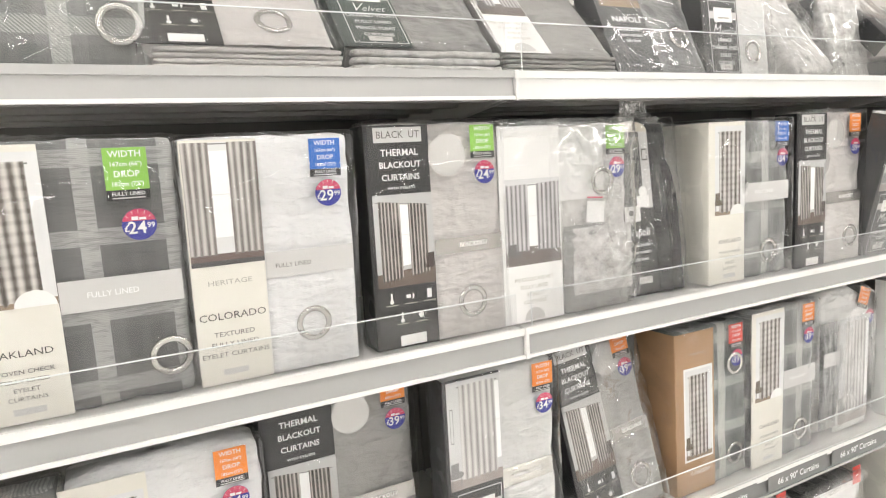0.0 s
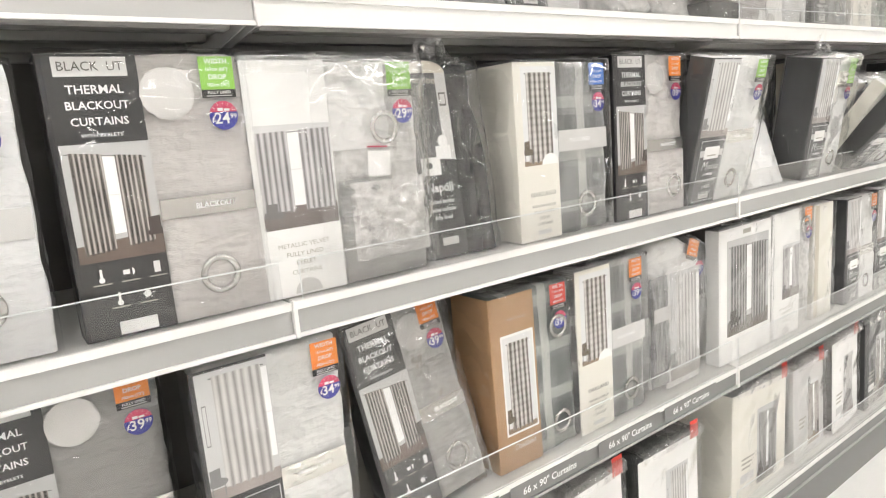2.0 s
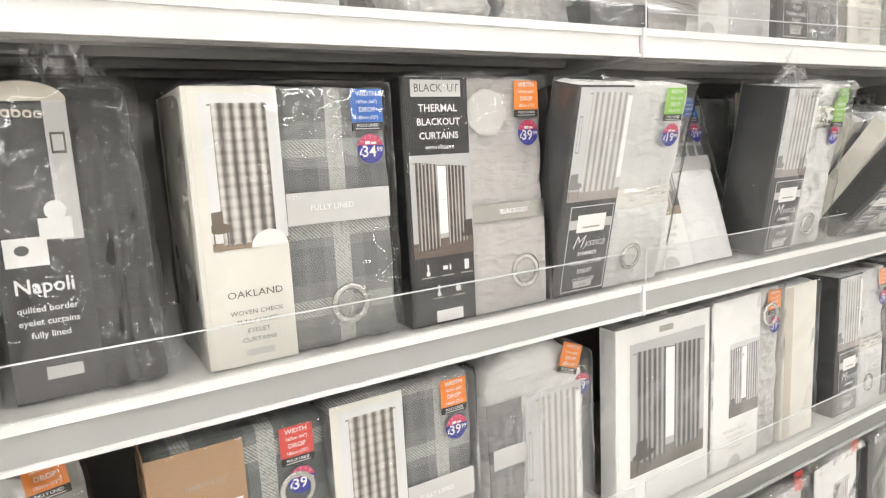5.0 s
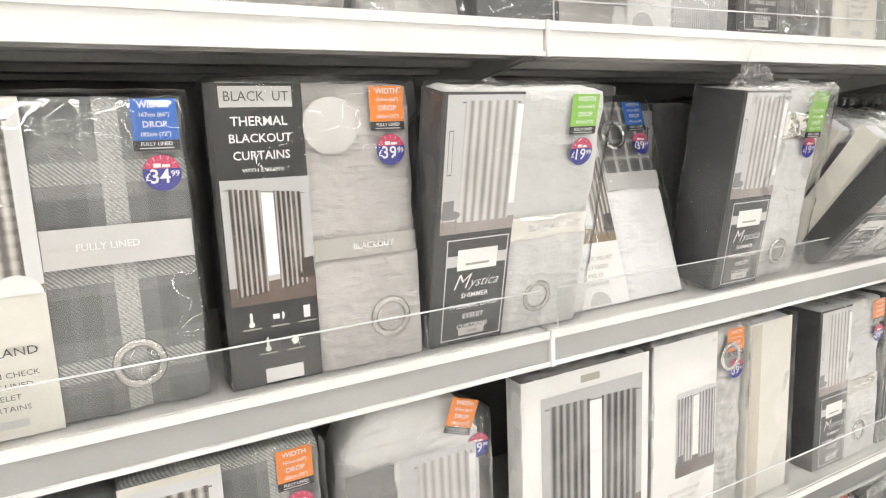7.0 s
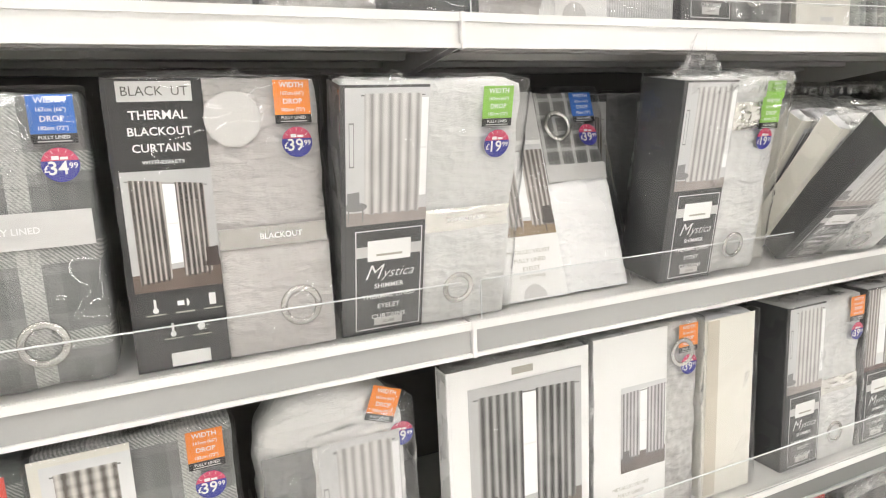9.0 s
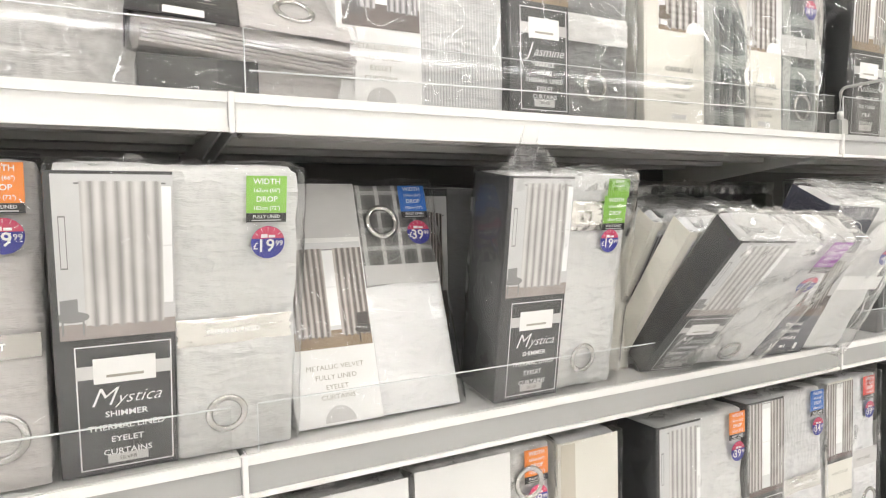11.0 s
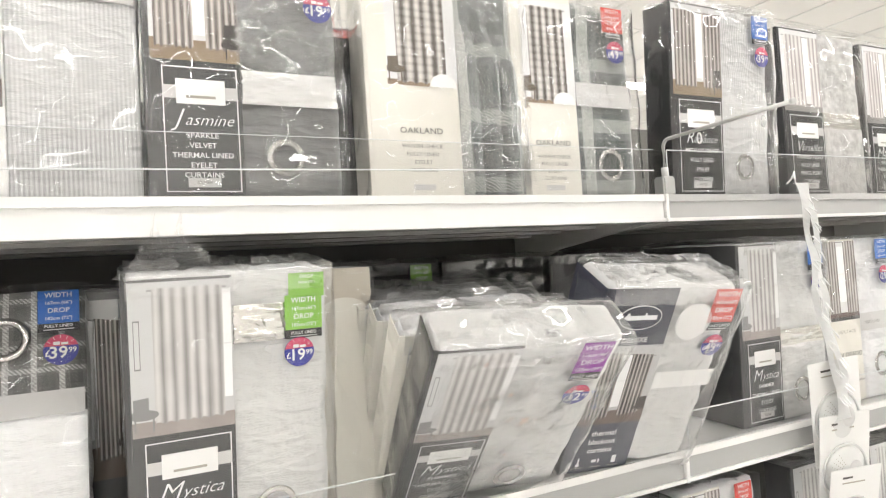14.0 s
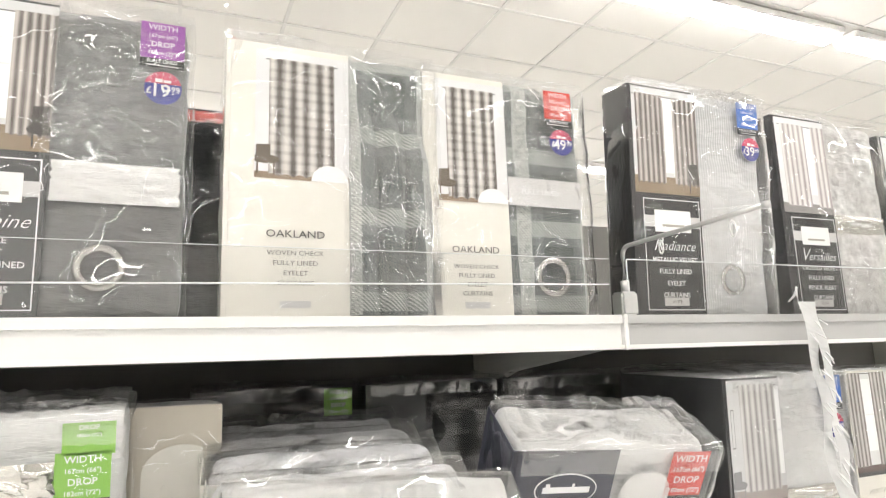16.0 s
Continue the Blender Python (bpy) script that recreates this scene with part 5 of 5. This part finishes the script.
for x, w, h, cloth, card, pic, lean, tilt in LONG:
    p = Pack("long curtain pack with a red corner label on the bottom shelf", w, h - 0.015, 0.27, stand(x, 0.03, ZB + 0.003, lean * 0.25, tilt, 3), cloth, card, w - 0.008, dome=0.012, card_h=h - 0.03, radius=0.02, amp=0.006, spine=card != "white")
    p.rect("picture", w * 0.42, 0.03, w * 0.8, h * 0.72, pic, 1, label="printed picture of curtains")
    p.rect("logo_box", w * 0.12, 0.06, w * 0.36, 0.085, "white" if card == "charcoal" else "chip", 2)
    for i in range(3):
        p.rect("print_bar", w * 0.14, 0.10 + 0.014 * i, w * (0.3 + 0.03 * i), 0.106 + 0.014 * i, "pale_ink", 2)
    p.tag("red", w - 0.002, h - 0.008, 0.04, 0.036, foot=False, words=())
    put("label_fold", quad_mesh(M["red"]), p.ob, w - 0.042, -0.002, h - 0.0078, 0.04, 0.012)
    crumple(p, w * 0.9, 0.005, 0.02, 0.2, int(x * 40))
    creased_top(p, 0.012, int(x * 30))

# ---------------------------------------------------------------- hooks and the hanging strip
arm = tagged(new("sign_arm"), "bent steel wire sign arm clipped to the shelf front", "sign holder")
arm.location = (2.458, 0.012, ZU)
part("clamp", box(-0.014, 0.014, -0.01, 0.016, 0.0, 0.034, 0.003), M["wire"], arm)
part("socket", sweep([(0, 0, 0.034), (0, 0, 0.05)], 0.0062, 10), M["wire"], arm, smooth=True)
pts = [(0, 0, 0.05), (0, 0, 0.085)] + [(0, -0.014 * (1 - math.cos(a)), 0.085 + 0.014 * math.sin(a)) for a in (0.4, 0.8, 1.2, 1.5)] + [(0, -0.12, 0.10), (0, -0.245, 0.102)]
part("rod", sweep(pts, 0.0032, 8), M["wire"], arm, smooth=True)
part("tip_cap", sweep([(0, -0.245, 0.102), (0, -0.251, 0.102)], 0.0045, 10), M["wire"], arm, smooth=True)
for y in (-0.08, -0.2):
    ring = [(0.0, y + 0.004 * math.sin(a), 0.094 - 0.009 + 0.009 * math.cos(a)) for a in (2 * math.pi * k / 14 for k in range(14))]
    part("clip_ring", sweep(ring, 0.0012, 6, True), M["tape"], arm, "clear plastic clip", smooth=True)

strip = tagged(new("clip_strip"), "white plastic clip strip hanging from a hook on the shelf front", "clip strip")
strip.location = (2.752, -0.028, 1.575)
hook = [(0.0, 0.0, 0.0), (-0.002, 0, 0.012), (0.004, 0.004, 0.024), (0.013, 0.01, 0.024), (0.017, 0.02, 0.012), (0.016, 0.03, 0.004)]
part("hook", sweep(hook, 0.0016, 8), M["tape"], strip, smooth=True)
def sway(z):
    return 0.007 * math.sin(-z * 21) - 0.03 * z


for side in (-1, 1):
    bm = bmesh.new()
    rows = []
    for i in range(45):
        z = -0.01 * i
        c = sway(z) + side * (0.0095 + 0.002 * math.sin(i * 0.35 + side))
        y = -0.012 - 0.0008 * i + 0.003 * side * math.sin(i * 0.5)
        rows.append([bm.verts.new((c - 0.0098, y, z)), bm.verts.new((c + 0.0098, y + 0.002 * math.sin(i * 0.8), z))])
    for r, s in zip(rows, rows[1:]):
        bm.faces.new((r[0], r[1], s[1], s[0]))
    bmesh.ops.solidify(bm, geom=bm.faces[:], thickness=0.0012)
    part("tape", bm, M["tape"], strip)
rng = random.Random(5)
for i in range(1, 9):
    for side in (-1, 1):
        for k in range(3):
            z = -0.05 * i + 0.02 * (side > 0) + rng.uniform(-0.004, 0.004)
            x = sway(z) + side * 0.0085 + (k - 1) * 0.0052
            long = rng.uniform(0.012, 0.02)
            bm = box(-0.0013, 0.0013, -0.0005, 0.0005, -long, 0.0)
            bm.transform(pose(x, -0.0145 + 0.0165 * z * 5, z, -rng.uniform(15, 50), 0, 0) @ pose(0, 0, 0, 0, rng.uniform(-35, 10), 0))
            part("barb", bm, M["tape"], strip)

for k in range(4):
    card = tagged(new("hanging_card"), "white blister card with a round perforated pad on the clip strip", "blister pack", "cards on the clip strip")
    card.matrix_basis = pose(2.772 + 0.012 * k, -0.058 - 0.006 * k, 1.24 - 0.10 * k) @ pose(0, 0, 0, 6 + 3 * k, -5 + 2 * k, -14)
    part("backing_card", box(-0.056, 0.056, 0.0, 0.0012, -0.2, 0.0, 0.0004), M["strip_bright"], card)
    bm = bmesh.new()
    bmesh.ops.create_uvsphere(bm, u_segments=28, v_segments=12, radius=1.0, matrix=Matrix.Translation((0.0, 0.0, -0.115)) @ Matrix.Diagonal((0.045, 0.014, 0.052, 1)))
    part("pad", bm, M["pad"], card, "domed white pad", smooth=True)
    part("pad_rim", sweep([(0.049 * math.cos(a), -0.001, -0.115 + 0.056 * math.sin(a)) for a in (2 * math.pi * q / 32 for q in range(32))], 0.0022, 6, True), M["pad"], card, smooth=True)
    for row in range(5):
        for q in range(7):
            a = radians(120 + 12 * q)
            r = 0.5 + 0.09 * row
            px, pz = 0.045 * r * math.cos(a), 0.052 * r * math.sin(a)
            py = -0.014 * math.sqrt(max(0.0, 1 - r * r)) - 0.0005
            put("perforation", disc_mesh(M["pale_ink"]), card, px, py, -0.115 + pz, 0.0011, 0.0011)
    bm = bmesh.new()
    bmesh.ops.create_uvsphere(bm, u_segments=18, v_segments=8, radius=1.0, matrix=Matrix.Translation((0.012, -0.011, -0.108)) @ Matrix.Diagonal((0.017, 0.006, 0.02, 1)))
    part("pad_centre", bm, M["chip"], card, smooth=True)
    put("small_print", quad_mesh(M["ink"]), card, -0.03, -0.0008, -0.02, 0.022, 0.004)
    put("small_print", quad_mesh(M["pale_ink"]), card, -0.03, -0.0008, -0.03, 0.05, 0.003)

carton = tagged(new("dryer_carton"), "black carton with a red stripe behind the curtain packs", "carton")
carton.location = (1.86, 0.22, ZU)
part("carton_body", box(0, 0.22, 0, 0.12, 0, 0.32, 0.002), M["black"], carton)
put("red_stripe", quad_mesh(M["red"]), carton, 0.004, -0.0012, 0.29, 0.212, 0.026)
for i in range(3):
    put("print_bar", quad_mesh(M["white_ink"]), carton, 0.02, -0.0012, 0.262 - i * 0.02, 0.10 - 0.015 * i, 0.008)
